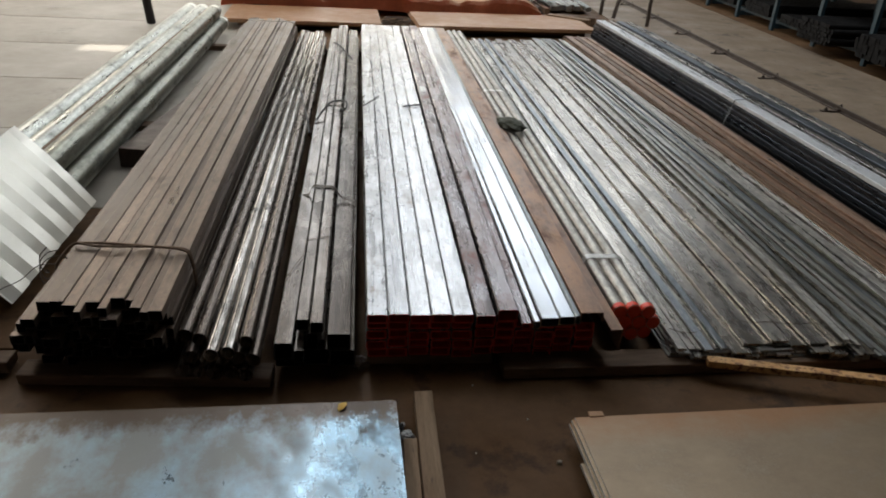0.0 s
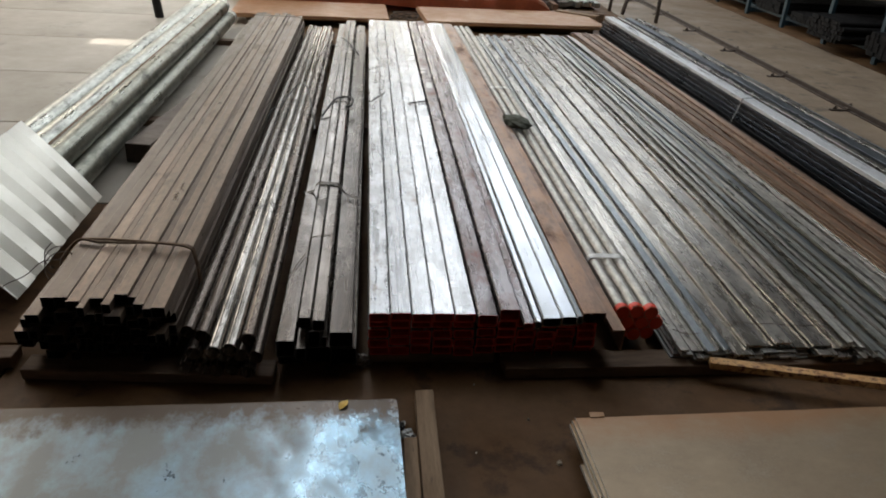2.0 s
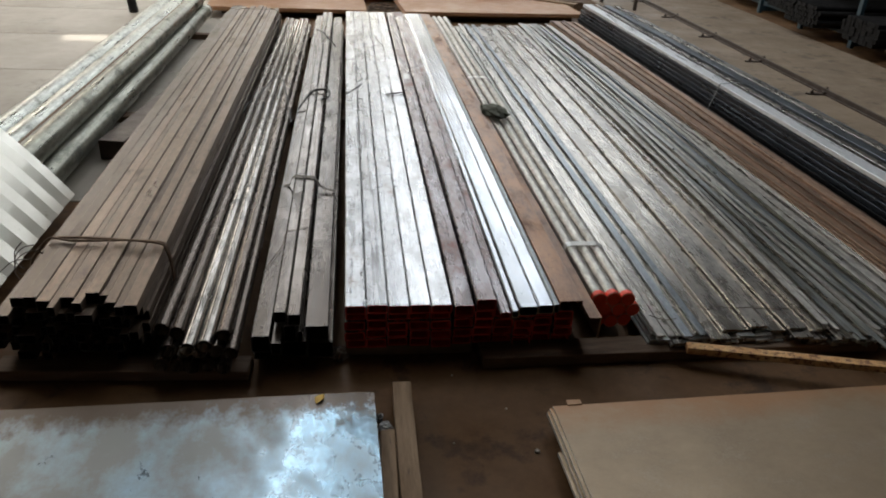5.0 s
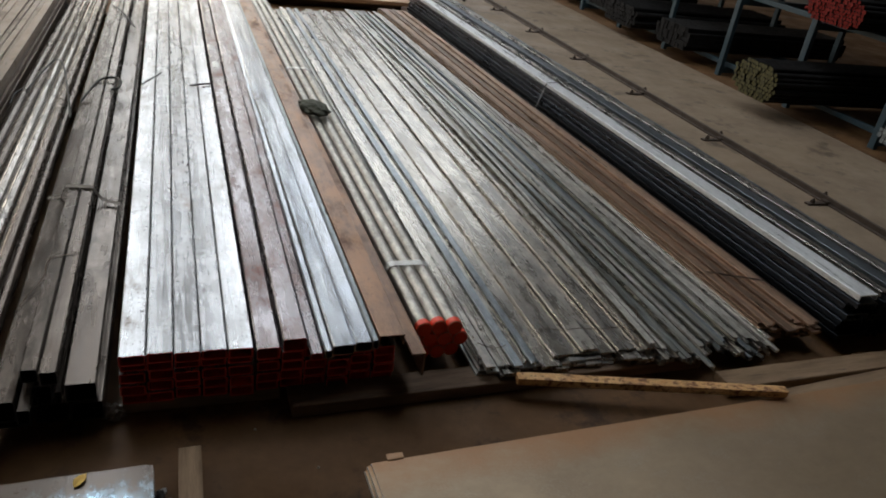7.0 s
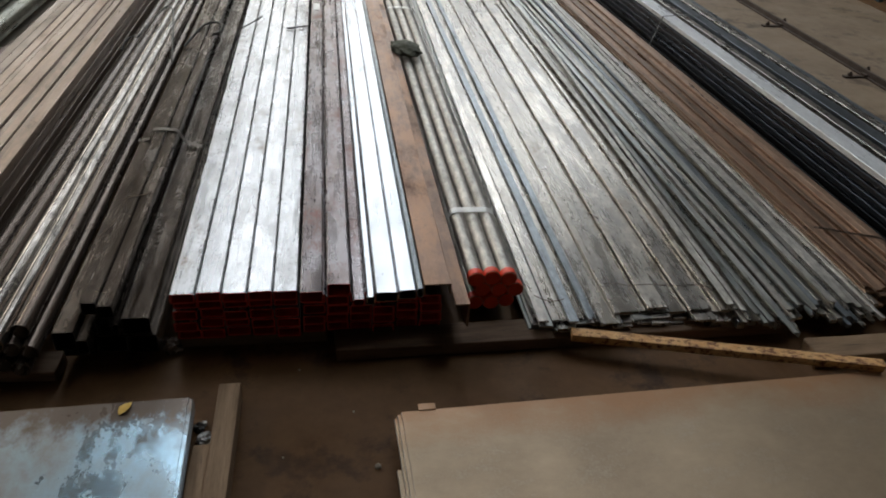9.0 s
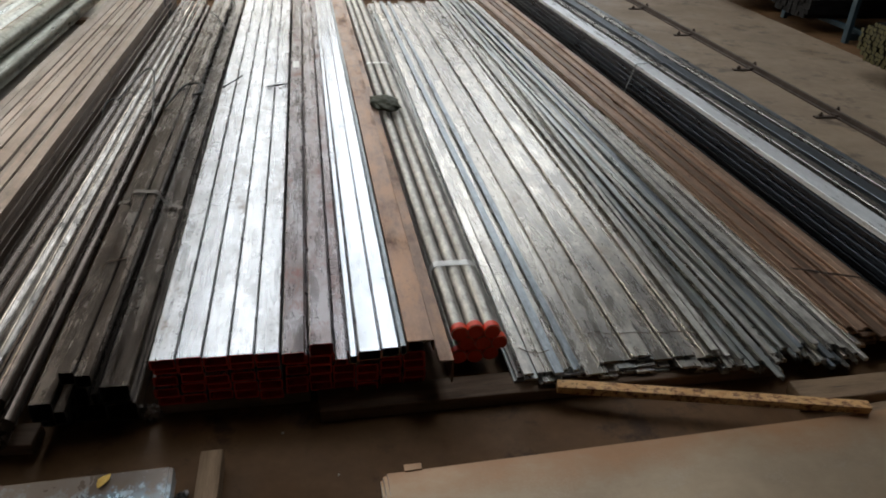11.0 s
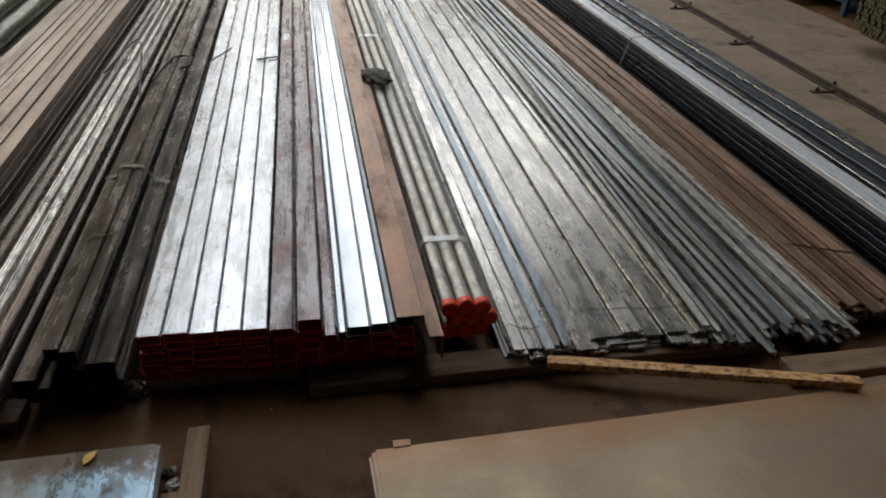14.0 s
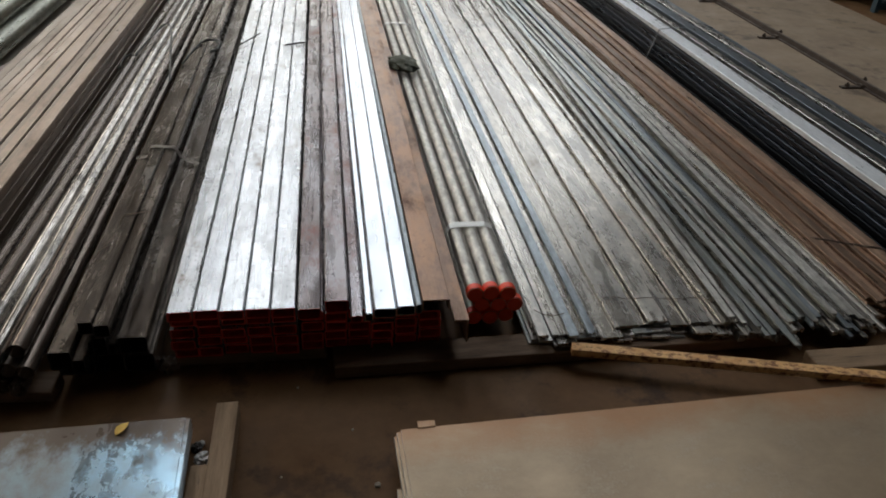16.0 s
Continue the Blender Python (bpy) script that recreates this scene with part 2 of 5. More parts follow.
CONCRETE = rough_mat("worn_concrete", (0.37, 0.335, 0.28), (0.295, 0.26, 0.21), 1.1, 0.58, 0, 0.15, (1, 1, 1), (0.21, 0.19, 0.16), 0.64, 0.003, 0.36)
# oily brown of the bar floor, also painted on where floor lies in shade
CONCRETE_OILY_SHADE = rough_mat("oil_browned_shaded_concrete", (0.155, 0.082, 0.036), (0.088, 0.045, 0.019), 1.7, 0.8, 0, 0.3, (1, 1, 1), (0.062, 0.033, 0.017), 0.60, 0.004, 0.5, spec=0.2)
CONCRETE_TAN = rough_mat("dusty_tan_concrete", (0.275, 0.205, 0.142), (0.18, 0.132, 0.09), 1.5, 0.75, 0, 0.3, (1, 1, 1), (0.10, 0.07, 0.047), 0.60, 0.003, 0.45)
UNDERFLOOR = rough_mat("joint_dirt", (0.06, 0.05, 0.042), (0.03, 0.026, 0.022), 8, 0.9)
TIMBER_OLD = rough_mat("old_timber", (0.20, 0.13, 0.082), (0.105, 0.066, 0.042), 9, 0.85, 0, 0.5, (4, 0.4, 4), (0.05, 0.035, 0.025))
TIMBER_OLD_X = rough_mat("old_timber_crosswise", (0.19, 0.118, 0.07), (0.09, 0.055, 0.034), 9, 0.85, 0, 0.5, (0.4, 4, 4), (0.05, 0.035, 0.025))
TIMBER_NEW = rough_mat("pale_timber", (0.74, 0.46, 0.20), (0.50, 0.25, 0.085), 6, 0.7, 0, 0.6, (2.5, 4, 4), (0.16, 0.06, 0.022), 0.54)
TIMBER_GREY = rough_mat("weathered_timber", (0.31, 0.205, 0.12), (0.165, 0.105, 0.06), 9, 0.85, 0, 0.5, (0.4, 4, 4), (0.08, 0.055, 0.04))
PLATE_BLUE = sheet_metal("bluish_sheet_steel")
PLATE_TAN = dusty_plate("dusty_rusted_plate")
PLATE_EDGE = rough_mat("sheared_steel_edge", (0.72, 0.74, 0.76), (0.50, 0.52, 0.54), 20, 0.4, 0.35)
RED_PAINT = rough_mat("red_primer", (0.72, 0.05, 0.03), (0.45, 0.035, 0.022), 18, 0.6, 0, 0.3)
# red of the rack bundles, darkened so that the racks look dim
RED_END = rough_mat("darkened_red_ends", (0.20, 0.016, 0.010), (0.09, 0.008, 0.006), 25, 0.8, spec=0.15)
ORANGE_CAP = rough_mat("orange_plastic_cap", (0.90, 0.075, 0.022), (0.78, 0.055, 0.016), 30, 0.5, 0, 0.1)
WIRE = rough_mat("rusty_wire", (0.12, 0.085, 0.06), (0.06, 0.04, 0.03), 40, 0.7, 0.5)
WIRE_TAN = rough_mat("tan_rusty_wire", (0.26, 0.17, 0.11), (0.13, 0.08, 0.05), 40, 0.75, 0.3)
STRAP = rough_mat("steel_strapping", (0.80, 0.80, 0.78), (0.62, 0.62, 0.60), 30, 0.45, 0.1, 0.03)
DULL_STRAP = rough_mat("dull_steel_strapping", (0.20, 0.21, 0.22), (0.11, 0.12, 0.13), 30, 0.5, 0.4, 0.03)
BROWN_STRAP = rough_mat("dull_brown_strapping", (0.11, 0.09, 0.075), (0.06, 0.048, 0.04), 20, 0.6, 0.4)
BLACK_STRAP = rough_mat("black_strapping", (0.03, 0.027, 0.025), (0.016, 0.015, 0.014), 20, 0.55, 0.2)
CANVAS = rough_mat("green_canvas", (0.085, 0.09, 0.062), (0.04, 0.042, 0.03), 30, 0.9, 0, 0.8)


def pale_top_tarp(name):
    """Red-brown tarpaulin, mixed paler on faces that point up, broken up by noise."""
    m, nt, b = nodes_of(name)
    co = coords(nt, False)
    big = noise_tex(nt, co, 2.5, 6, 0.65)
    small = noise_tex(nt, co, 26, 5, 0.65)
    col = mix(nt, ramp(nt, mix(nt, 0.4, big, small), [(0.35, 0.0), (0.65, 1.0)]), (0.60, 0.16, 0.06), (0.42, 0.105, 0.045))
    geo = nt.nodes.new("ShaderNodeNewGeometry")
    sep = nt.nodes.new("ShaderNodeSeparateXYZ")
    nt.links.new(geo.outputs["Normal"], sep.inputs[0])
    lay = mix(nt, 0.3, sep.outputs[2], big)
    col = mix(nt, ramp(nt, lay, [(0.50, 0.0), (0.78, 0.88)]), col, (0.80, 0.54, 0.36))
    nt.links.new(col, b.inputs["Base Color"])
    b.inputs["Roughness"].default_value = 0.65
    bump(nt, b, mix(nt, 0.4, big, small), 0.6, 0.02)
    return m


TARP = pale_top_tarp("pale_topped_red_brown_tarpaulin")
TARP_IN = rough_mat("bright_orange_tarpaulin", (0.80, 0.17, 0.04), (0.62, 0.11, 0.03), 4, 0.5, 0, 0.5)
ROOFING = rough_mat("cream_roofing_sheet", (0.94, 0.895, 0.785), (0.88, 0.83, 0.71), 5, 0.26, 0.22, 0.05, (1, 1, 1), (0.62, 0.55, 0.44), 0.72, 0.001, 0.18)
RACK_BLUE = rough_mat("blue_rack_paint", (0.020, 0.050, 0.068), (0.011, 0.027, 0.038), 6, 0.55, 0, 0.2, (1, 1, 1), (0.10, 0.06, 0.04), 0.68)
# dimness of the racks is put into these stock and end colours
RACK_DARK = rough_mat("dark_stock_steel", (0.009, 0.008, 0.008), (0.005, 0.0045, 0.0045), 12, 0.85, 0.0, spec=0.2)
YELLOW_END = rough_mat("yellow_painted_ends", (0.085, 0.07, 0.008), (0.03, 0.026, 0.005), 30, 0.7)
# black iron of posts and stands; on tube ends it paints the shade
IRON_AND_END_SHADE = rough_mat("black_iron_and_end_shade", (0.022, 0.02, 0.019), (0.012, 0.011, 0.011), 14, 0.65, 0.3)
FRAME_IRON = rough_mat("brown_frame_iron", (0.10, 0.075, 0.06), (0.055, 0.04, 0.032), 10, 0.6, 0.4)
WALL_PAINT = rough_mat("darkened_wall_sheeting", (0.12, 0.10, 0.08), (0.07, 0.058, 0.047), 1.5, 0.8)
WHITE_PAINT = rough_mat("white_painted_metal", (0.76, 0.74, 0.68), (0.68, 0.655, 0.60), 3, 0.5)
ROOF_MAT = rough_mat("roof_sheeting", (0.15, 0.13, 0.105), (0.09, 0.078, 0.064), 2, 0.7)
PANE = rough_mat("milky_fibreglass", (0.75, 0.77, 0.76), (0.66, 0.68, 0.67), 3, 0.5)
LEAF = rough_mat("yellow_dry_leaf", (0.78, 0.50, 0.09), (0.62, 0.38, 0.06), 40, 0.65)
FOIL = rough_mat("crumpled_clear_wrap", (0.62, 0.62, 0.60), (0.40, 0.40, 0.39), 25, 0.25, 0.2)
GRIT = rough_mat("pale_grit", (0.48, 0.43, 0.35), (0.33, 0.29, 0.23), 30, 0.9)


# ---- building tools ----
def mesh_ob(name, verts, faces, mats, midx=None, smooth=None, parent=None, label=""):
    me = bpy.data.meshes.new(name)
    me.from_pydata(verts, [], faces)
    for mt in (mats if isinstance(mats, (list, tuple)) else [mats]):
        me.materials.append(mt)
    if midx:
        me.polygons.foreach_set("material_index", midx)
    if smooth is not None:
        me.polygons.foreach_set("use_smooth", smooth)
    me.update()
    ob = new(name, me)
    if parent is not None:
        ob.parent = parent
    if label:
        tagged(ob, label)
    return ob


def part(name, bm, material, parent, label="", smooth=False):
    me = bpy.data.meshes.new(name)
    bmesh.ops.recalc_face_normals(bm, faces=bm.faces)
    for f in bm.faces:
        f.smooth = smooth
    bm.to_mesh(me)
    bm.free()
    me.materials.append(material)
    ob = new(name, me)
    if parent is not None:
        ob.parent = parent
    if label:
        tagged(ob, label)
    return ob


def thing(name, at, label, category, group="", kind=""):
    ob = new(name)
    ob.location = at
    ob.empty_display_size = 0.1
    return tagged(ob, label, category, group, kind)


def block(bm, x0, x1, y0, y1, z0, z1, bevel=0.0, m=None, rough=0.0):
    """A box with bevelled edges, optionally turned and with uneven corners."""
    made = bmesh.ops.create_cube(bm, size=1.0)["verts"]
    for v in made:
        v.co = Vector((x0 + (v.co.x + 0.5) * (x1 - x0), y0 + (v.co.y + 0.5) * (y1 - y0), z0 + (v.co.z + 0.5) * (z1 - z0)))
        if rough:
            v.co += Vector([random.uniform(-rough, rough) for _ in range(3)])
    if bevel:
        edges = list({e for v in made for e in v.link_edges})
        out = bmesh.ops.bevel(bm, geom=edges, offset=bevel, segments=2, profile=0.5, affect="EDGES")
        made = list({v for f in out["faces"] for v in f.verts} | {v for v in made if v.is_valid})
    if m is not None:
        bmesh.ops.transform(bm, matrix=m, verts=[v for v in made if v.is_valid])
    return made


def rect_profile(w, h, c=0.004):
    """Rectangle with cut corners, its middle at the bottom centre."""
    a, t = w / 2, h
    return [(-a + c, 0), (a - c, 0), (a, c), (a, t - c), (a - c, t), (-a + c, t), (-a, t - c), (-a, c)]


def circle_profile(r, n=16):
    return [(r * math.sin(2 * math.pi * i / n), r + r * math.cos(2 * math.pi * i / n)) for i in range(n)]


def angle_profile(w, h, t=0.004):
    """An angle with its corner on top."""
    return [(-w / 2, h - t), (-w / 2, h), (w / 2, h), (w / 2, 0), (w / 2 - t, 0), (w / 2 - t, h - t)]


def channel_profile(w, h, t=0.005):
    """A channel, web on top, flanges down."""
    a = w / 2
    return [(-a, 0), (-a, h - 0.002), (-a + 0.002, h), (a - 0.002, h), (a, h - 0.002), (a, 0), (a - t, 0), (a - t, h - t), (-a + t, h - t), (-a + t, 0)]


def shrink(profile, wall):
    cx = sum(p[0] for p in profile) / len(profile)
    cz = sum(p[1] for p in profile) / len(profile)
    hw = max(abs(p[0] - cx) for p in profile)
    hz = max(abs(p[1] - cz) for p in profile)
    return [(cx + (x - cx) * (hw - wall) / hw, cz + (z - cz) * (hz - wall) / hz) for x, z in profile]


def bar(name, profile, near, far, mats, parent, wall=None, round_=False, wobble=0.003, n=9, label="", roll=0.0):
    """A long bar or tube from near to far (x, y, z of its bottom centre). The second material, if any, is on the end faces."""
    if roll:
        cr, sr = math.cos(roll), math.sin(roll)
        profile = [(x * cr - z * sr, x * sr + z * cr) for x, z in profile]
    k = len(profile)
    verts, faces, midx, smooth = [], [], [], []
    stations = []
    ph, ph2 = random.uniform(0, 6.28), random.uniform(0, 6.28)
    for i in range(n):
        s = i / (n - 1)
        w = wobble * math.sin(math.pi * s)
        stations.append((near[0] + (far[0] - near[0]) * s + w * math.sin(ph + 5.1 * s), near[1] + (far[1] - near[1]) * s,
                         near[2] + (far[2] - near[2]) * s + 0.35 * w * math.sin(ph2 + 4.3 * s)))
    for cx, cy, cz in stations:
        verts += [(cx + px, cy, cz + pz) for px, pz in profile]
    for i in range(n - 1):
        for j in range(k):
            a, b = i * k + j, i * k + (j + 1) % k
            faces.append((a, a + k, b + k, b))
            midx.append(0)
            smooth.append(round_)
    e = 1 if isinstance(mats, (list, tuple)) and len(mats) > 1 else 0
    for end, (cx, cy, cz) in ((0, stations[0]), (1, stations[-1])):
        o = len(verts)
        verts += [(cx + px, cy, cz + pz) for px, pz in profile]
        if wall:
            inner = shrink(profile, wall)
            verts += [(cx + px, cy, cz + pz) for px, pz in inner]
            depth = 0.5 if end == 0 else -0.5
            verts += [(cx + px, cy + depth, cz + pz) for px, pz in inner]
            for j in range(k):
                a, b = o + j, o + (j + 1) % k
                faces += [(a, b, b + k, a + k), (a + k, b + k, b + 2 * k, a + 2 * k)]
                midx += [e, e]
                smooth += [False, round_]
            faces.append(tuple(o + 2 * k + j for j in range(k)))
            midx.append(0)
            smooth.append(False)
        else:
            faces.append(tuple(o + j for j in range(k)))
            midx.append(e)
            smooth.append(False)
    return mesh_ob(name, verts, faces, mats, midx, smooth, parent, label)


def tube_along(name, pts, radius, material, parent=None, label="", flat=None, sides=8):
    """A wire or strap along points; flat = (width, thickness) makes a band."""
    cu = bpy.data.curves.new(name, "CURVE")
    cu.dimensions = "3D"
    sp = cu.splines.new("POLY")
    sp.points.add(len(pts) - 1)
    for p, q in zip(sp.points, pts):
        p.co = (*q, 1)
    if flat:
        cu.extrude, cu.bevel_depth = flat[0] / 2, flat[1] / 2
    else:
        cu.bevel_depth = radius
    cu.bevel_resolution = 1
    cu.use_fill_caps = True
    tmp = bpy.data.objects.new(name, cu)
    me = bpy.data.meshes.new_from_object(tmp)
    bpy.data.objects.remove(tmp)
    bpy.data.curves.remove(cu)
    me.name = name
    me.materials.clear()
    me.materials.append(material)
    for p in me.polygons:
        p.use_smooth = True
    ob = new(name, me)
    if parent is not None:
        ob.parent = parent
    if label:
        tagged(ob, label)
    return ob


def band(name, pts, width, thick, material, parent, label=""):
    """A strap across bars that run along y: a strip of that width along y, through points in x and z."""
    bm = bmesh.new()
    P = [Vector(p) for p in pts]
    secs = []
    for k, p in enumerate(P):
        t = (P[min(k + 1, len(P) - 1)] - P[max(k - 1, 0)])
        up = Vector((-t.z, 0, t.x)).normalized() * thick
        secs.append([bm.verts.new((p.x + u.x, p.y + dy, p.z + u.z)) for dy, u in ((-width / 2, Vector()), (width / 2, Vector()), (width / 2, up), (-width / 2, up))])
    for a, c in zip(secs, secs[1:]):
        for q in range(4):
            bm.faces.new((a[q], a[(q + 1) % 4], c[(q + 1) % 4], c[q]))
    bm.faces.new(secs[0])
    bm.faces.new(secs[-1][::-1])
    return part(name, bm, material, parent, label)


def smooth_pts(pts, per=6):
    """Catmull-Rom through the points."""
    P = [Vector(p) for p in pts]
    P = [2 * P[0] - P[1]] + P + [2 * P[-1] - P[-2]]
    out = []
    for i in range(1, len(P) - 2):
        for j in range(per):
            t = j / per
            a, b, c, d = P[i - 1], P[i], P[i + 1], P[i + 2]
            out.append(0.5 * (2 * b + (c - a) * t + (2 * a - 5 * b + 4 * c - d) * t * t + (3 * b - a - 3 * c + d) * t ** 3))
    out.append(P[-2])
    return [tuple(v) for v in out]


# ---- setting: floor, walls, roof ----
X0, X1, Y0, Y1 = -13.0, 12.0, -9.0, 40.0
bm = bmesh.new()
block(bm, X0 - 40, X1 + 40, Y0 - 40, Y1 + 400, -0.3, -0.02)
floor = part("ground", bm, UNDERFLOOR, None)
tagged(floor, "dark dirt ground under and round the concrete slabs", "ground", kind="structure")
JOINT0, SLAB = 0.17, 1.385
y = JOINT0 - 7 * SLAB
hall_floor = thing("floor", (0, 0, 0), "worn grey concrete floor laid in wide slabs with open joints", "floor", kind="structure")


def grid_floor(name, xa, xb, ya, yb, parent, material=None):
    bm = bmesh.new()
    block(bm, xa, xb, ya, yb, -0.02, 0.0, 0.004)
    return part(name, bm, material or CONCRETE, parent)


while y < Y1:
    # near slabs darker: oily brown, with the shade there painted in
    grid_floor("floor_slab", X0, -1.4 + random.uniform(-0.004, 0.004), y + 0.006, y + SLAB - 0.006, hall_floor, CONCRETE if y > 1.4 else CONCRETE_OILY_SHADE)
    y += SLAB
grid_floor("floor_slab", -1.388, 3.70, JOINT0 - 7 * SLAB, Y1, hall_floor, CONCRETE_OILY_SHADE)
grid_floor("floor_slab", 3.712, 5.90, JOINT0 - 7 * SLAB, Y1, hall_floor, CONCRETE_TAN)
# dark concrete under the racks is painted shade
grid_floor("floor_slab", 5.908, X1, JOINT0 - 7 * SLAB, Y1, hall_floor, CONCRETE_OILY_SHADE)


def wall(name, x0, x1, y0, y1, z0, z1, label):
    bm = bmesh.new()
    block(bm, x0, x1, y0, y1, z0, z1)
    return tagged(part(name, bm, WALL_PAINT, None), label, "wall", kind="structure")


# unseen enclosure; dark sheeting keeps bounced light off the near tube ends
wall("wall_south", X0, X1, Y0 - 0.2, Y0, -0.02, ROOF_Z, "unseen dark sheeted wall of the warehouse")
wall("wall_east", X1, X1 + 0.2, Y0 - 0.2, Y1 + 0.2, -0.02, ROOF_Z, "unseen dark sheeted wall behind the racks")
wall("wall_west", X0 - 0.2, X0, Y0 - 0.2, 9.0, -0.02, ROOF_Z, "unseen dark sheeted wall of the warehouse")
wall("wall_west", X0 - 0.2, X0, 21.0, Y1 + 0.2, -0.02, ROOF_Z, "unseen dark sheeted wall beyond the side doorway")
wall("wall_west", X0 - 0.2, X0, 9.0, 21.0, 4.5, ROOF_Z, "unseen dark sheeting over the side doorway")
wall("wall_north", X0, -10.5, Y1, Y1 + 0.2, -0.02, ROOF_Z, "unseen dark sheeted end wall")
wall("wall_north", 6.5, X1, Y1, Y1 + 0.2, -0.02, ROOF_Z, "unseen dark sheeted end wall")
wall("wall_north", -10.5, 6.5, Y1, Y1 + 0.2, 5.3, ROOF_Z, "unseen dark sheeting over the wide end doorway")

# roof: sheeting with the clear strips left out, and two small gaps through which the sun falls
HOLES = [(sx - sw / 2, sx + sw / 2, sy, se) for sx, sw, sl, sy, se in SKY_AND_FILL_STRIPS]
GAPS = []
for (tx, ty, tz), (gw, gl) in (((-1.74, 6.36, 0.30), (0.62, 0.46)), ((-2.60, 5.60, 0.0), (0.56, 0.34))):
    q = Vector((tx, ty, tz)) + SUN_WAY * ((ROOF_Z - tz) / SUN_WAY.z)
    GAPS.append((q.x - gw / 2, q.x + gw / 2, q.y - gl / 2, q.y + gl / 2))
HOLES += GAPS
xs = sorted({X0 - 0.2, X1 + 0.2, *[h[0] for h in HOLES], *[h[1] for h in HOLES]})
ys = sorted({Y0 - 0.2, Y1 + 0.2, *[h[2] for h in HOLES], *[h[3] for h in HOLES]})
bm = bmesh.new()
for xa, xb in zip(xs, xs[1:]):
    for ya, yb in zip(ys, ys[1:]):
        cx, cy = (xa + xb) / 2, (ya + yb) / 2
        if not any(h[0] < cx < h[1] and h[2] < cy < h[3] for h in HOLES):
            block(bm, xa, xb, ya, yb, ROOF_Z, ROOF_Z + 0.06)
tagged(part("ceiling", bm, ROOF_MAT, None), "dull grey roof sheeting with long clear strips", "ceiling", kind="structure")
for i, (sx, sw, sl, sy, se) in enumerate(SKY_AND_FILL_STRIPS):
    bm = bmesh.new()
    block(bm, sx - sw / 2 - 0.1, sx + sw / 2 + 0.1, sy - 0.1, se + 0.1, ROOF_Z + 0.065, ROOF_Z + 0.085)
    tagged(part("window_%d" % (i + 1), bm, PANE, None), "milky fibreglass strip over a skylight or fill lamp", "roof light", kind="structure")


# ---- timbers under the stock ----
def timber(x0, x1, y0, y1, z0, z1, material, label, turn=0.0, name="timber_bearer"):
    cx, cy = (x0 + x1) / 2, (y0 + y1) / 2
    bm = bmesh.new()
    hx, hy = (x1 - x0) / 2, (y1 - y0) / 2
    vs = block(bm, -hx, hx, -hy, hy, 0, z1 - z0, 0.006, None, 0.004)
    ob = part(name, bm, material, None)
    ob.matrix_world = pose(cx, cy, z0 + 0.004, 0, 0, turn)
    return tagged(ob, label, "timber")


timber(-1.30, -0.36, -0.10, 0.0, 0.0, 0.052, TIMBER_OLD_X, "old brown timber bearer under the dark tube bundles", -3)
timber(-2.35, -1.36, -0.02, 0.07, 0.0, 0.05, TIMBER_OLD_X, "old brown timber bearer under the galvanised pipes", 2)
timber(0.0, 0.52, 0.02, 0.11, 0.0, 0.047, TIMBER_OLD_X, "dark short timber bearer under the bright tubes")
timber(0.545, 2.3, -0.07, 0.04, 0.0, 0.052, TIMBER_OLD_X, "dark square timber bearer under the flat bars", 1)
timber(2.30, 3.62, -0.24, -0.13, 0.0, 0.05, TIMBER_GREY, "brown timber bearer by the dark bar stack", 1)
for ty in (2.9, 5.6):
    timber(-2.3, -1.36, ty, ty + 0.1, 0.0, 0.05, TIMBER_OLD_X, "dark timber bearer under the galvanised pipes")
    timber(-1.30, 3.0, ty - 0.02, ty + 0.08, 0.0, 0.048, TIMBER_OLD_X, "dark timber bearer under the long bars")
    timber(2.98, 3.72, ty, ty + 0.1, 0.0, 0.05, TIMBER_OLD_X, "dark timber bearer under the dark bar stack")
timber(3.05, 3.80, 0.15, 0.25, 0.0, 0.05, TIMBER_OLD_X, "dark timber bearer under the dark bar stack")


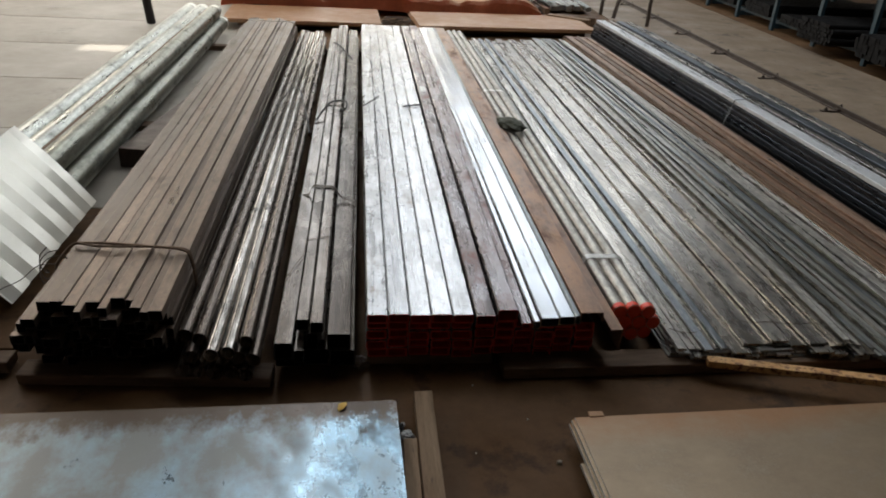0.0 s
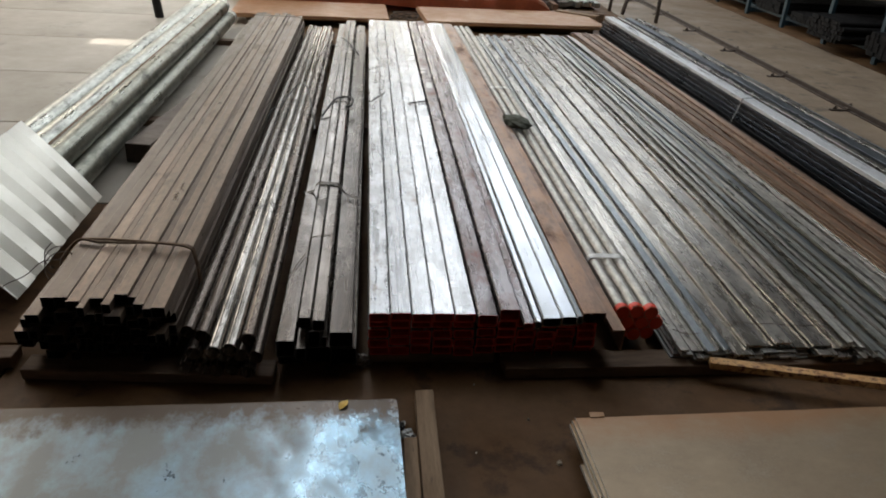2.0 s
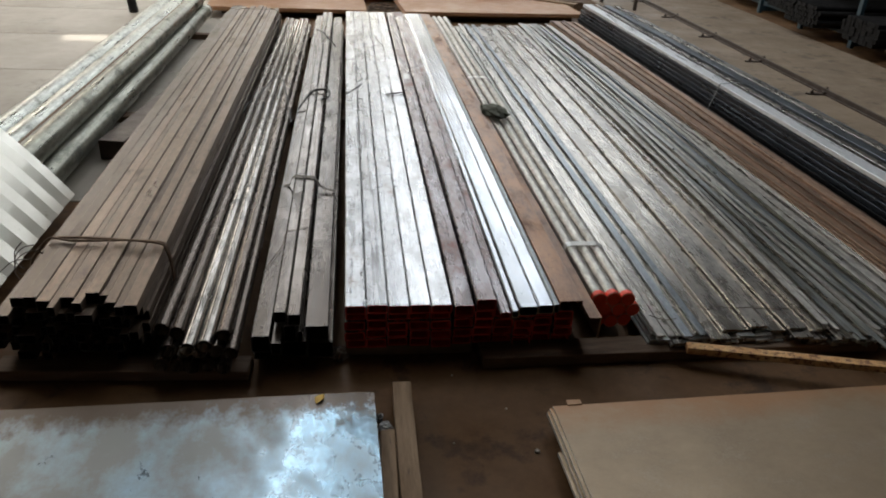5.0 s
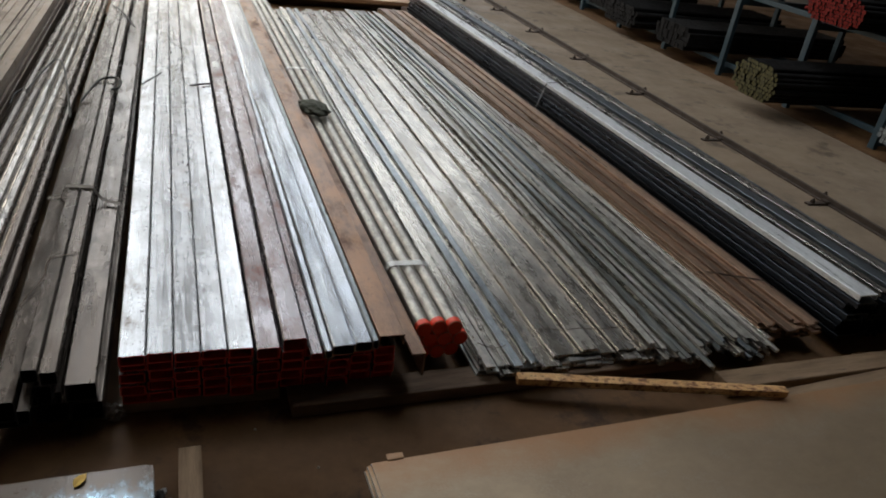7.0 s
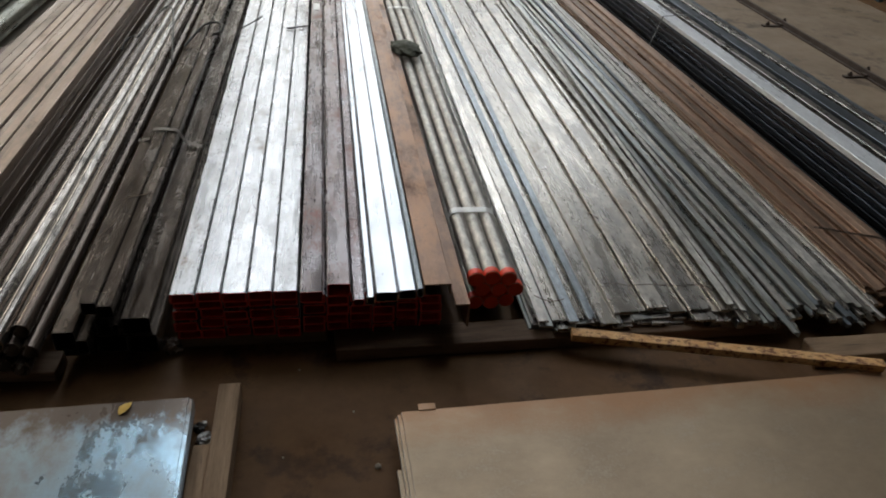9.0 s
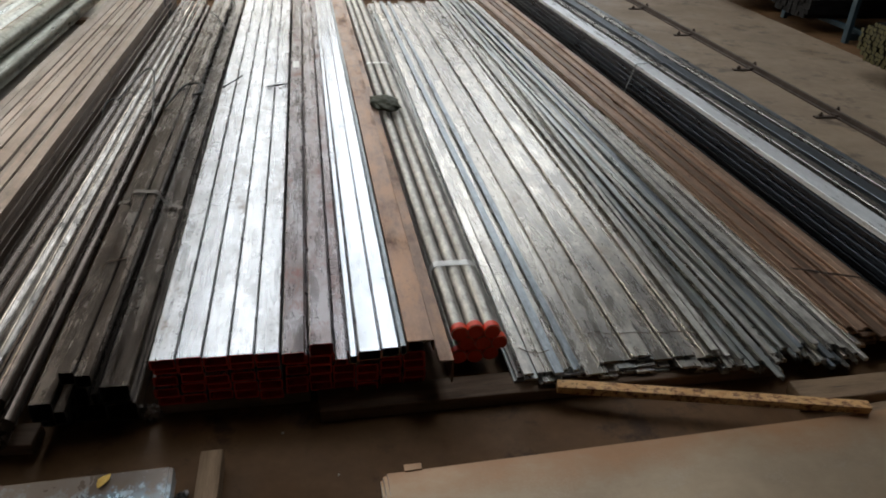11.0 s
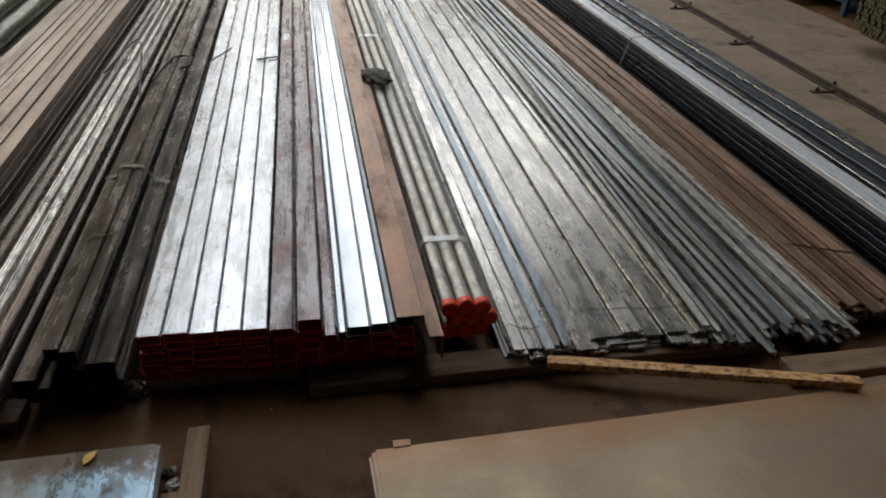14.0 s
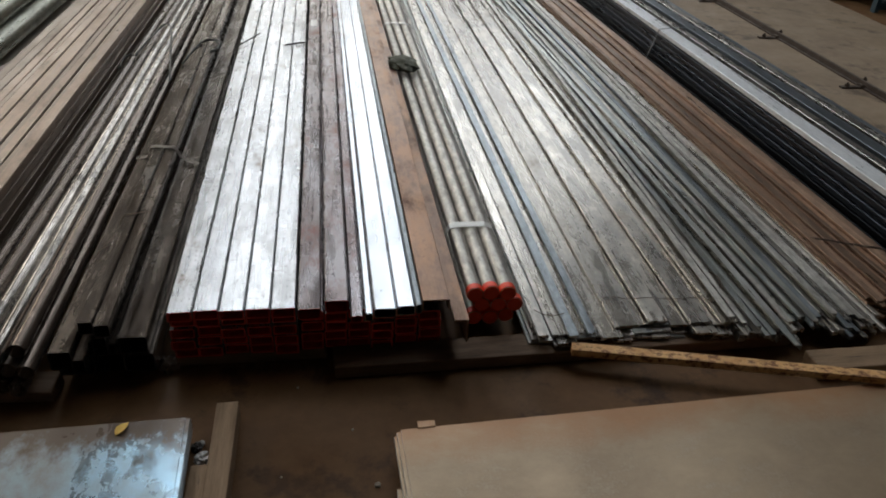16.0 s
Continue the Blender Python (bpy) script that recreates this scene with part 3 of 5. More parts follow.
# ---- brown tube bundle ----
def brown_bundle():
    b = thing("tube_bundle", (-1.0, 0.0, 0.056), "mound of brown mill-scaled rectangular steel tubes tied with wire", "tube bundle")
    rows = [(-0.25, 0.25), (-0.295, 0.27), (-0.31, 0.272), (-0.302, 0.27), (-0.282, 0.267), (-0.248, 0.262), (-0.205, 0.256)]
    rh = 0.0385
    for k, (xl, xr) in enumerate(rows):
        x = xl
        while x < xr - 0.015:
            w = random.choice([0.026, 0.032, 0.04, 0.05, 0.05]) if k == 6 else random.choice([0.026, 0.032, 0.032, 0.04, 0.05, 0.062])
            w = min(w, xr - x)
            if w < 0.02:
                break
            jy = random.uniform(-0.05, 0.05) + (0.05 if k in (0, 1) else 0.0)
            c = x + w / 2
            far_x = c * 1.05 + 0.035 + random.uniform(-0.006, 0.006)
            h = rh + random.choice([0.0, 0.0, 0.003, 0.006, 0.010]) if k == 6 else rh
            # ends and bores black: their shade is put into the second material
            bar("tube", rect_profile(w - 0.0004, h - 0.001, 0.0018), (c, -0.03 + jy, k * rh), (far_x, 5.72 + jy * 1.5, k * rh), [BROWN_STEEL, IRON_AND_END_SHADE], b, 0.0025, wobble=0.004)
            x += w
    for off in (0.0, 0.012):
        ring = [(-0.318, 0.46 + off, 0.10), (-0.310, 0.455 + off, 0.165), (-0.285, 0.45 + off, 0.205), (-0.25, 0.44 + off, 0.245), (-0.205, 0.43 + off, 0.284), (-0.12, 0.41 + off, 0.292), (0.0, 0.40 + off, 0.292), (0.12, 0.385 + off, 0.292), (0.245, 0.37 + off, 0.290), (0.272, 0.36 + off, 0.255), (0.285, 0.35 + off, 0.16), (0.285, 0.35 + off, 0.10)]
        tube_along("wire_tie", smooth_pts([(x, yy + random.uniform(-0.006, 0.006), z + random.uniform(0, 0.006)) for x, yy, z in ring]), 0.0056, WIRE_TAN, b, "rusty twisted wire tie")
    for q in range(3):
        curl = [(-0.27 - 0.02 * q + 0.035 * math.cos(i * 0.9 + q), 0.40 - 0.03 * i + 0.02 * q, 0.235 + 0.035 * math.sin(i * 0.9 + q)) for i in range(6)]
        tube_along("wire_tie", smooth_pts(curl), 0.0022, WIRE, b, "loose rusty wire end")
    ends = [(-0.28, 0.40, 0.21), (-0.34, 0.36, 0.22), (-0.38, 0.28, 0.20), (-0.42, 0.20, 0.205), (-0.44, 0.16, 0.19)]
    tube_along("wire_tie", smooth_pts(ends), 0.002, WIRE, b, "loose rusty wire end")
    ring = [(-0.22, 5.5, 0.243), (-0.17, 5.5, 0.288), (0.0, 5.51, 0.292), (0.1, 5.49, 0.292), (0.28, 5.5, 0.288), (0.305, 5.5, 0.24)]
    tube_along("wire_tie", smooth_pts(ring), 0.003, WIRE, b)


brown_bundle()


# ---- oily round pipes ----
def oily_bundle():
    b = thing("pipe_bundle", (-0.57, 0.0, 0.056), "loose bundle of oily black round steel pipes with strap loops", "pipe bundle")
    d = 0.058
    lay = [((i - 2) * d, 0.0, -0.12) for i in range(5)]
    lay += [((i - 1.5) * d, d * 0.87, -0.11) for i in range(5)]
    lay += [(-2.05 * d, d * 1.66, -0.03), (-1.0 * d, d * 1.74, -0.05), (0.0, d * 1.70, -0.13), (1.0 * d, d * 1.70, -0.14), (2.02 * d, d * 1.74, -0.07)]
    for i, (x, z, y0) in enumerate(lay):
        wet = i in (6, 7, 12, 13)
        j = random.uniform(-0.02, 0.02)
        bar("pipe", circle_profile(d / 2 - 0.0006, 16), (x, y0 + j, z), (x * 0.86 + 0.05, 5.78 + j * 3, z), OILY_STEEL if wet else PIPE_BROWN, b, 0.003, True, 0.004)
    loop = [(-0.06, 2.72, 0.17), (-0.03, 2.95, 0.185), (0.01, 3.18, 0.20), (0.05, 3.22, 0.225), (0.10, 3.12, 0.23), (0.15, 2.8, 0.21), (0.19, 2.5, 0.19), (0.215, 2.3, 0.165)]
    tube_along("strap_loop", smooth_pts(loop), 0.006, BLACK_STRAP, b, "bent black strap loop")
    loop = [(-0.12, 2.55, 0.15), (-0.11, 2.65, 0.175), (-0.08, 2.72, 0.18)]
    tube_along("strap_loop", smooth_pts(loop), 0.006, BLACK_STRAP, b)
    wire = [(-0.14, 0.12, 0.14), (-0.12, 0.15, 0.165), (-0.09, 0.10, 0.17), (-0.07, 0.07, 0.15), (-0.075, 0.03, 0.14), (-0.05, 0.05, 0.142)]
    tube_along("wire_tie", smooth_pts(wire), 0.0016, WIRE, b, "thin curled wire")


oily_bundle()


# ---- dark rectangular tubes ----
def dark_rect_bundle():
    b = thing("tube_bundle", (-0.197, 0.0, 0.056), "dark oiled rectangular steel tubes stacked in steps", "tube bundle")
    P = [(-0.105, 0.0, 0.10, 0.075, -0.05), (0.0, 0.0, 0.10, 0.075, -0.04), (0.102, 0.0, 0.10, 0.075, -0.05),
         (-0.116, 0.076, 0.072, 0.075, -0.11), (-0.058, 0.076, 0.040, 0.055, -0.13), (-0.012, 0.076, 0.048, 0.078, -0.05), (0.090, 0.076, 0.094, 0.070, -0.045), (0.026, 0.076, 0.024, 0.05, -0.05),
         (-0.048, 0.154, 0.050, 0.05, -0.03), (0.006, 0.154, 0.052, 0.05, -0.05)]
    for x, z, w, h, y0 in P:
        # shade at the open ends painted black here as well
        bar("tube", rect_profile(w - 0.002, h - 0.001, 0.004), (x, y0, z), (x * 0.97 + 0.025, 5.95 + random.uniform(-0.05, 0.03), z), [DARK_STEEL, IRON_AND_END_SHADE], b, 0.003, wobble=0.002)
    across = [(-0.155, 1.30, 0.145), (-0.10, 1.29, 0.158), (-0.076, 1.29, 0.206), (0.0, 1.28, 0.2085), (0.034, 1.27, 0.2085), (0.075, 1.24, 0.165), (0.15, 1.2, 0.16)]
    band("strap", smooth_pts(across, 3), 0.03, 0.0015, BROWN_STRAP, b, "dull brown strap across the tubes")
    tw = [(-0.13, 2.6, 0.16), (-0.09, 2.72, 0.19), (-0.04, 2.86, 0.214), (0.03, 2.88, 0.225), (0.08, 2.82, 0.23), (0.075, 2.72, 0.215), (0.03, 2.68, 0.211)]
    tube_along("strap", smooth_pts(tw), 0.008, BLACK_STRAP, b, "twisted black strap end")
    tw = [(-0.08, 4.95, 0.215), (-0.02, 4.8, 0.222), (0.05, 4.6, 0.20), (0.11, 4.45, 0.165)]
    tube_along("strap", smooth_pts(tw), 0.007, BLACK_STRAP, b, "twisted black strap end")
    wr = [(-0.15, 0.36, 0.156), (-0.11, 0.5, 0.16), (-0.085, 0.58, 0.162), (-0.07, 0.64, 0.20), (-0.03, 0.66, 0.2065), (0.03, 0.68, 0.2065)]
    tube_along("wire_tie", smooth_pts(wr), 0.0016, WIRE, b, "thin rusty wire")


dark_rect_bundle()


# ---- bright tubes with red-painted ends ----
def bright_bundle():
    b = thing("tube_bundle", (0.0, 0.0, 0.05), "neat stack of bright steel rectangular tubes with red-painted ends", "tube bundle")
    w, h = 0.085, 0.042
    for k in range(5):
        for i in range(5):
            j = random.uniform(-0.006, 0.006) if k == 4 else random.uniform(0.004, 0.03)
            x = (i + 0.5) * w + (random.uniform(-0.004, 0.004) if k < 4 else 0)
            bar("tube", rect_profile(w - 0.004, h - 0.0015, 0.004), (x, j, k * h), (x, 6.0 + j, k * h), [BRIGHT_STEEL, RED_PAINT], b, 0.0048, wobble=0.0012)
    tube_along("strap", smooth_pts([(0.005, 2.80, 0.222), (0.03, 2.84, 0.226), (0.09, 2.96, 0.23), (0.12, 3.03, 0.232)]), 0.005, BLACK_STRAP, b, "dark twisted strap end")
    tube_along("strap", smooth_pts([(0.29, 2.83, 0.216), (0.36, 2.85, 0.22), (0.42, 2.88, 0.218)]), 0.006, BLACK_STRAP, b, "dark twisted strap end")


bright_bundle()


# ---- silver and tarnished tubes ----
def silver_bundle():
    b = thing("tube_bundle", (0.0, 0.0, 0.05), "mixed silver and tarnished steel tubes on red-ended stock", "tube bundle")
    h = 0.042
    for k in range(4):
        for i in range(6):
            x = 0.475 + i * 0.0825 + random.uniform(-0.003, 0.003)
            j = random.uniform(0.0, 0.03)
            bar("tube", rect_profile(0.078, h - 0.0015, 0.004), (x, j, k * h), (x - 0.06 * i / 6 + 0.01, 5.95 + j, k * h), [PURPLE_STEEL, RED_PAINT], b, 0.0048, wobble=0.001)
    z = 4 * h
    top = [(0.471, 0.52, 0.080, 0.046, -0.02, PURPLE_STEEL, 0.487), (0.564, 0.60, 0.082, 0.052, 0.012, PURPLE_STEEL, 0.575), (0.630, 0.65, 0.044, 0.030, -0.05, PURPLE_STEEL, 0.636),
           (0.671, 0.69, 0.030, 0.034, -0.045, SILVER_STEEL, 0.667), (0.727, 0.77, 0.078, 0.040, -0.03, SILVER_STEEL, 0.712), (0.800, 0.85, 0.064, 0.039, -0.02, SILVER_STEEL, 0.775), (0.846, 0.86, 0.024, 0.040, -0.015, BLUE_STEEL, 0.815)]
    for x, _, w, hh, y0, mt, xf in top:
        bar("tube", rect_profile(w - 0.002, hh, 0.005), (x, y0, z), (xf, 5.98, z), [mt, RED_PAINT if mt is PURPLE_STEEL else mt], b, 0.003, wobble=0.001)
    bar("angle_bar", channel_profile(0.096, 0.045, 0.005), (0.908, 0.0, z), (0.868, 5.95, z), RUST_DARK, b, label="rusty brown channel bar")
    bar("angle_bar", angle_profile(0.050, 0.10, 0.006), (0.985, -0.09, 0.09), (0.925, 5.9, 0.09), RUST_DARK, b, label="rusty brown angle bar")
    bm = bmesh.new()
    block(bm, 0.455, 0.50, 3.27, 3.42, z + 0.0425, z + 0.0475, 0.002)
    part("paper_tag", bm, STRAP, b, "small pale sticker")


silver_bundle()


# ---- grey pipes with orange end caps ----
def capped_pipes():
    b = thing("pipe_bundle", (1.136, 0.0, 0.056), "strapped grey steel pipes with bright orange end caps", "pipe bundle")
    d = 0.062
    cap = bmesh.new()
    bmesh.ops.create_cone(cap, cap_ends=True, segments=20, radius1=d / 2 + 0.001, radius2=d / 2 + 0.001, depth=0.034, matrix=pose(0, 0.014, 0, 90))
    rim = [e for e in cap.edges if all(v.co.y < 0 for v in e.verts)]
    bmesh.ops.bevel(cap, geom=rim, offset=0.004, segments=2, affect="EDGES")
    first = None
    rows = [(-1.0, 0), (0.0, 0), (1.0, 0), (-0.55, 1), (0.45, 1), (1.45, 1), (-1.05, 2), (-0.05, 2), (0.95, 2)]
    for u, k in rows:
        x, z = u * d, k * d * 0.87
        j = random.uniform(-0.006, 0.006)
        p = bar("pipe", circle_profile(d / 2 - 0.0012, 18), (x, 0.115 + j, z), (x - 0.085, 6.08 + j * 2, z), PIPE_GREY, b, 0.003, True, 0.0015)
        if first is None:
            first = part("end_cap", cap, ORANGE_CAP, p, "bright orange plastic end cap", False)
            c = first
        else:
            c = new("end_cap", first.data)
            c.parent = p
            tagged(c, "bright orange plastic end cap")
        c.location = (x, 0.115 + j, z + d / 2 - 0.0012)
    zt = 2 * d * 0.87 + d
    for ys_, mt in ((0.56, STRAP), (3.5, STRAP)):
        sh = -0.085 * ys_ / 6
        ring = [(-0.098 + sh, ys_, 0.03), (-0.1 + sh, ys_, zt - 0.03), (-0.085 + sh, ys_, zt - 0.004), (-0.065 + sh, ys_, zt + 0.0006), (0.06 + sh, ys_, zt + 0.0006), (0.09 + sh, ys_, zt - 0.012), (0.125 + sh, ys_, 0.085), (0.096 + sh, ys_, 0.03)]
        band("strap", ring, 0.04, 0.0012, mt, b, "galvanised steel strap")
    rag = bmesh.new()
    bmesh.ops.create_icosphere(rag, subdivisions=4, radius=1.0)
    for v in rag.verts:
        n = noise.fractal(v.co * 2.2, 1.0, 2.0, 4)
        v.co *= 1 + 0.28 * n
        v.co = Vector((v.co.x * 0.085, v.co.y * 0.13, max(-0.02, v.co.z * 0.034)))
    r = part("canvas_rag", rag, CANVAS, None, "", True)
    r.matrix_world = pose(1.035, 2.49, 0.258, 0, 0, 20)
    tagged(r, "crumpled dark green canvas rag on the grey pipes", "rag")


capped_pipes()


# ---- grey flat bars ----
def flat_bars():
    b = thing("flat_bar_pile", (1.28, 0.0, 0.054), "spread pile of grey steel flat bars with wire ties", "flat bars")
    t = 0.0115
    for k in range(4):
        x = -0.025 + 0.010 * k
        while x < 0.80:
            w = random.choice([0.05, 0.065, 0.075, 0.075, 0.085]) if k == 3 else 0.075
            j = random.uniform(-0.045, 0.035)
            fan = -0.045 - (x / 0.8) * 0.02
            mt = (GREY_STEEL if random.random() < 0.8 else GREEN_STEEL)
            zz = k * t + 0.004 * (k == 3) * random.random()
            bar("flat_bar", rect_profile(w - 0.002, t - 0.001, 0.0006), (x + w / 2, -0.03 + j, zz), (x + w / 2 + fan, 6.18 + j, zz), mt, b, wobble=0.003)
            x += w + random.uniform(0.0005, 0.003)
    # a few lying over the rest
    for x, w, xf, y0, mt in ((0.115, 0.036, 0.075, -0.06, BLUE_STEEL), (0.19, 0.03, 0.16, -0.05, BLUE_STEEL), (0.30, 0.07, 0.28, -0.02, GREY_STEEL), (0.44, 0.075, 0.43, 0.0, GREY_STEEL), (0.60, 0.085, 0.56, -0.02, GREY_STEEL), (0.72, 0.07, 0.66, -0.03, GREY_STEEL), (0.0, 0.04, 0.0, -0.05, GREY_STEEL)):
        bar("flat_bar", rect_profile(w, t - 0.001, 0.0006), (x + w / 2, y0, 4 * t + 0.0065), (xf + w / 2, 6.2, 4 * t + 0.0065), mt, b, wobble=0.004)
    zt = 5 * t + 0.0075
    pts = [(0.31 + 0.045 * i, 0.15 + 0.012 * math.sin(i * 1.9) + 0.008 * math.sin(i * 4.3) - 0.004 * i, zt + 0.003 + 0.003 * math.sin(i * 2.3)) for i in range(11)]
    pts += [(0.83, 0.22, zt + 0.012), (0.81, 0.30, zt + 0.006)]
    tube_along("wire_tie", smooth_pts(pts), 0.0018, WIRE, b, "kinked rusty wire")
    tube_along("wire_tie", smooth_pts([(0.02, 0.10, zt), (0.05, 0.06, zt + 0.006), (0.09, 0.05, zt + 0.008), (0.13, 0.07, zt)]), 0.0018, WIRE, b, "kinked rusty wire")


flat_bars()


# ---- thin angles and rods ----
def thin_bars():
    b = thing("angle_bar_pile", (2.06, 0.0, 0.054), "spread pile of thin greenish-grey steel angles and rods", "angle bars")
    for k in range(3):
        x = 0.0
        while x < 0.60:
            w = random.choice([0.018, 0.022, 0.026, 0.03])
            j = random.uniform(-0.09, 0.05)
            mt = random.choice([GREEN_STEEL, GREEN_STEEL, GREY_STEEL, BLUE_STEEL, PIPE_GREY])
            cross = random.uniform(-0.03, 0.03)
            z = k * 0.0185
            p = rect_profile(w, 0.017, 0.002) if random.random() < 0.5 else angle_profile(w, 0.018, 0.0035)
            bar("angle_bar", p, (x + w / 2, -0.02 + j, z), (-0.06 + (x + w / 2) * 0.76 + cross, 6.3 + j, z + random.uniform(0, 0.004)), mt, b, wobble=0.012)
            x += w + random.uniform(0.001, 0.008)
    for x, xf, y0, w in ((0.15, -0.02, -0.20, 0.03), (0.06, 0.10, -0.08, 0.025), (0.02, 0.05, -0.05, 0.02), (0.20, 0.08, -0.06, 0.022), (0.30, 0.15, -0.07, 0.028), (0.40, 0.28, -0.03, 0.03), (-0.02, -0.04, -0.02, 0.03), (0.26, 0.02, -0.03, 0.018)):
        bar("angle_bar", angle_profile(w, w * 0.8, 0.004), (x, y0, 0.057), (xf, 6.25, 0.058), random.choice([GREEN_STEEL, PIPE_GREY, GREY_STEEL]), b, wobble=0.02)


thin_bars()


# ---- rusty flat bars ----
def rusty_flats():
    b = thing("flat_bar_pile", (2.66, 0.0, 0.054), "tied pile of thinly rusted brown steel flat bars", "flat bars")
    for k in range(6):
        x = 0.0
        while x < 0.31:
            w = random.choice([0.05, 0.05, 0.064, 0.04])
            w = min(w, 0.335 - x)
            if w < 0.02:
                break
            j = random.uniform(-0.05, 0.05)
            dz = random.uniform(0, 0.005) if k == 5 else 0.0
            bar("flat_bar", rect_profile(w - 0.004, 0.0112, 0.0015), (x + w / 2 + random.uniform(-0.002, 0.002), 0.03 + j, k * 0.012 + dz), (x + w / 2 - 0.22, 6.45 + j, k * 0.012 + dz), RUST_STEEL, b, wobble=0.003)
            x += w
    for x, w, y0, xf in ((0.035, 0.03, 0.02, -0.20), (0.115, 0.045, -0.03, -0.09), (0.185, 0.022, 0.05, -0.05), (0.26, 0.04, 0.0, 0.06)):
        bar("flat_bar", rect_profile(w, 0.012, 0.0015), (x, y0, 0.0765), (xf, 6.4 + y0, 0.0765), RUST_STEEL, b, wobble=0.006)
    pts = [(-0.01, 0.50, 0.03), (-0.004, 0.50, 0.074), (0.05, 0.47, 0.092), (0.14, 0.43, 0.093), (0.22, 0.40, 0.092), (0.30, 0.37, 0.088), (0.345, 0.36, 0.04)]
    for o in (0, 0.01):
        tube_along("wire_tie", smooth_pts([(x, yy + o, z) for x, yy, z in pts]), 0.0022, WIRE, b, "twisted rusty wire tie")


rusty_flats()


# ---- dark stack by the rail ----
def dark_stack():
    b = thing("bar_stack", (3.12, 0.0, 0.054), "tall stack of blue-black steel channels in stepped columns", "bar stack")
    # near-black columns stand for the shaded grooves; the pale band for reflected light
    cols = [(0.055, 0.11, 7, 0.035, LIT_BAND_STEEL), (0.135, 0.036, 6, 0.034, SHADED_STEEL), (0.185, 0.05, 7, 0.0345, GREY_STEEL), (0.236, 0.036, 6, 0.034, SHADED_STEEL), (0.305, 0.085, 7, 0.034, SLATE_STEEL),
            (0.372, 0.036, 5, 0.035, SHADED_STEEL), (0.430, 0.066, 6, 0.038, GREY_STEEL), (0.488, 0.036, 4, 0.036, SHADED_STEEL), (0.55, 0.07, 5, 0.037, SLATE_STEEL), (0.63, 0.06, 3, 0.034, RUST_STEEL), (0.73, 0.10, 1, 0.034, GREY_STEEL)]
    for i, (x, w, n, h, mt) in enumerate(cols):
        for k in range(n):
            top = k == n - 1
            j = random.uniform(-0.03, 0.03)
            xx = x + random.uniform(-0.002, 0.002)
            # top channel pale as lit, those below near black as shaded, by colour
            ww, m2 = w, (mt if top else SHADED_STEEL)
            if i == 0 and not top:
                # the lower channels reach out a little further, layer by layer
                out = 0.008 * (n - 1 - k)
                xx, ww, m2 = xx - out / 2, w + out, LEDGE_STEEL if k > 1 else SHADED_STEEL
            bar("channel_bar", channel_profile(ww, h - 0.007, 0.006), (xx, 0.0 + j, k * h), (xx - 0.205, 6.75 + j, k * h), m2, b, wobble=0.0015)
    for ys_ in (3.15,):
        sh = -0.205 * ys_ / 6.75
        pts = [(-0.068 + sh, ys_, 0.03), (-0.040 + sh, ys_, 0.13), (-0.010 + sh, ys_, 0.238), (0.0 + sh, ys_, 0.246), (0.06 + sh, ys_, 0.252), (0.12 + sh, ys_ + 0.01, 0.256), (0.2 + sh, ys_ + 0.03, 0.250), (0.34 + sh, ys_ + 0.06, 0.243)]
        band("strap", smooth_pts(pts, 3), 0.017, 0.0015, DULL_STRAP, b, "dull steel strap")


dark_stack()


# ---- floor rail with clips ----
def floor_rail():
    r = thing("floor_rail", (4.53, 0.0, 0.0), "long thin brown steel floor rail held by bolted clips", "floor rail")
    bm = bmesh.new()
    block(bm, -0.035, 0.035, -1.5, 30.0, 0.001, 0.012, 0.002)
    block(bm, -0.012, 0.012, -1.5, 30.0, 0.011, 0.048, 0.003)
    part("rail", bm, FRAME_IRON, r)
    y = 0.28
    while y < 14:
        bm = bmesh.new()
        block(bm, -0.20, -0.03, -0.022, 0.022, 0.002, 0.014, 0.003)
        block(bm, -0.05, -0.02, -0.03, 0.03, 0.012, 0.03, 0.003)
        c = part("clip", bm, FRAME_IRON, r)
        c.location = (0, y, 0)
        for bx, by in ((-0.15, 0.0), (0.07, 0.11)):
            bm = bmesh.new()
            bmesh.ops.create_cone(bm, cap_ends=True, segments=6, radius1=0.017, radius2=0.017, depth=0.02, matrix=pose(bx, by, 0.022))
            bmesh.ops.create_cone(bm, cap_ends=True, segments=8, radius1=0.009, radius2=0.008, depth=0.04, matrix=pose(bx, by, 0.025))
            k = part("bolt", bm, FRAME_IRON, c)
        y += 1.222


floor_rail()


# ---- loose boards, plates, litter near the walkway ----
def board_between(name, a, c, w, t, material, label):
    a, c = Vector(a), Vector(c)
    L = (c - a).length
    bm = bmesh.new()
    block(bm, 0, L, -w / 2, w / 2, 0, t, 0.003, None, 0.0025)
    ob = part(name, bm, material, None)
    d = (c - a).normalized()
    ob.matrix_world = Matrix.Translation(a) @ d.to_track_quat("X", "Z").to_matrix().to_4x4()
    return tagged(ob, label, "board")


board_between("wooden_batten", (1.40, -0.085, 0.062), (2.455, -0.365, 0.0935), 0.046, 0.03, TIMBER_NEW, "long pale bare wooden batten lying aslant on a bearer")
board_between("wooden_board", (2.50, -0.33, 0.002), (3.35, -0.26, 0.002), 0.07, 0.05, TIMBER_GREY, "weathered brown board lying by the rusted plate")
board_between("wooden_post", (0.208, -0.25, 0.001), (0.202, -1.45, 0.001), 0.064, 0.082, TIMBER_GREY, "weathered square timber lying on the concrete")
board_between("wooden_post", (0.146, -0.48, 0.001), (0.135, -1.40, 0.001), 0.05, 0.06, TIMBER_GREY, "short brown timber lying beside a square one")


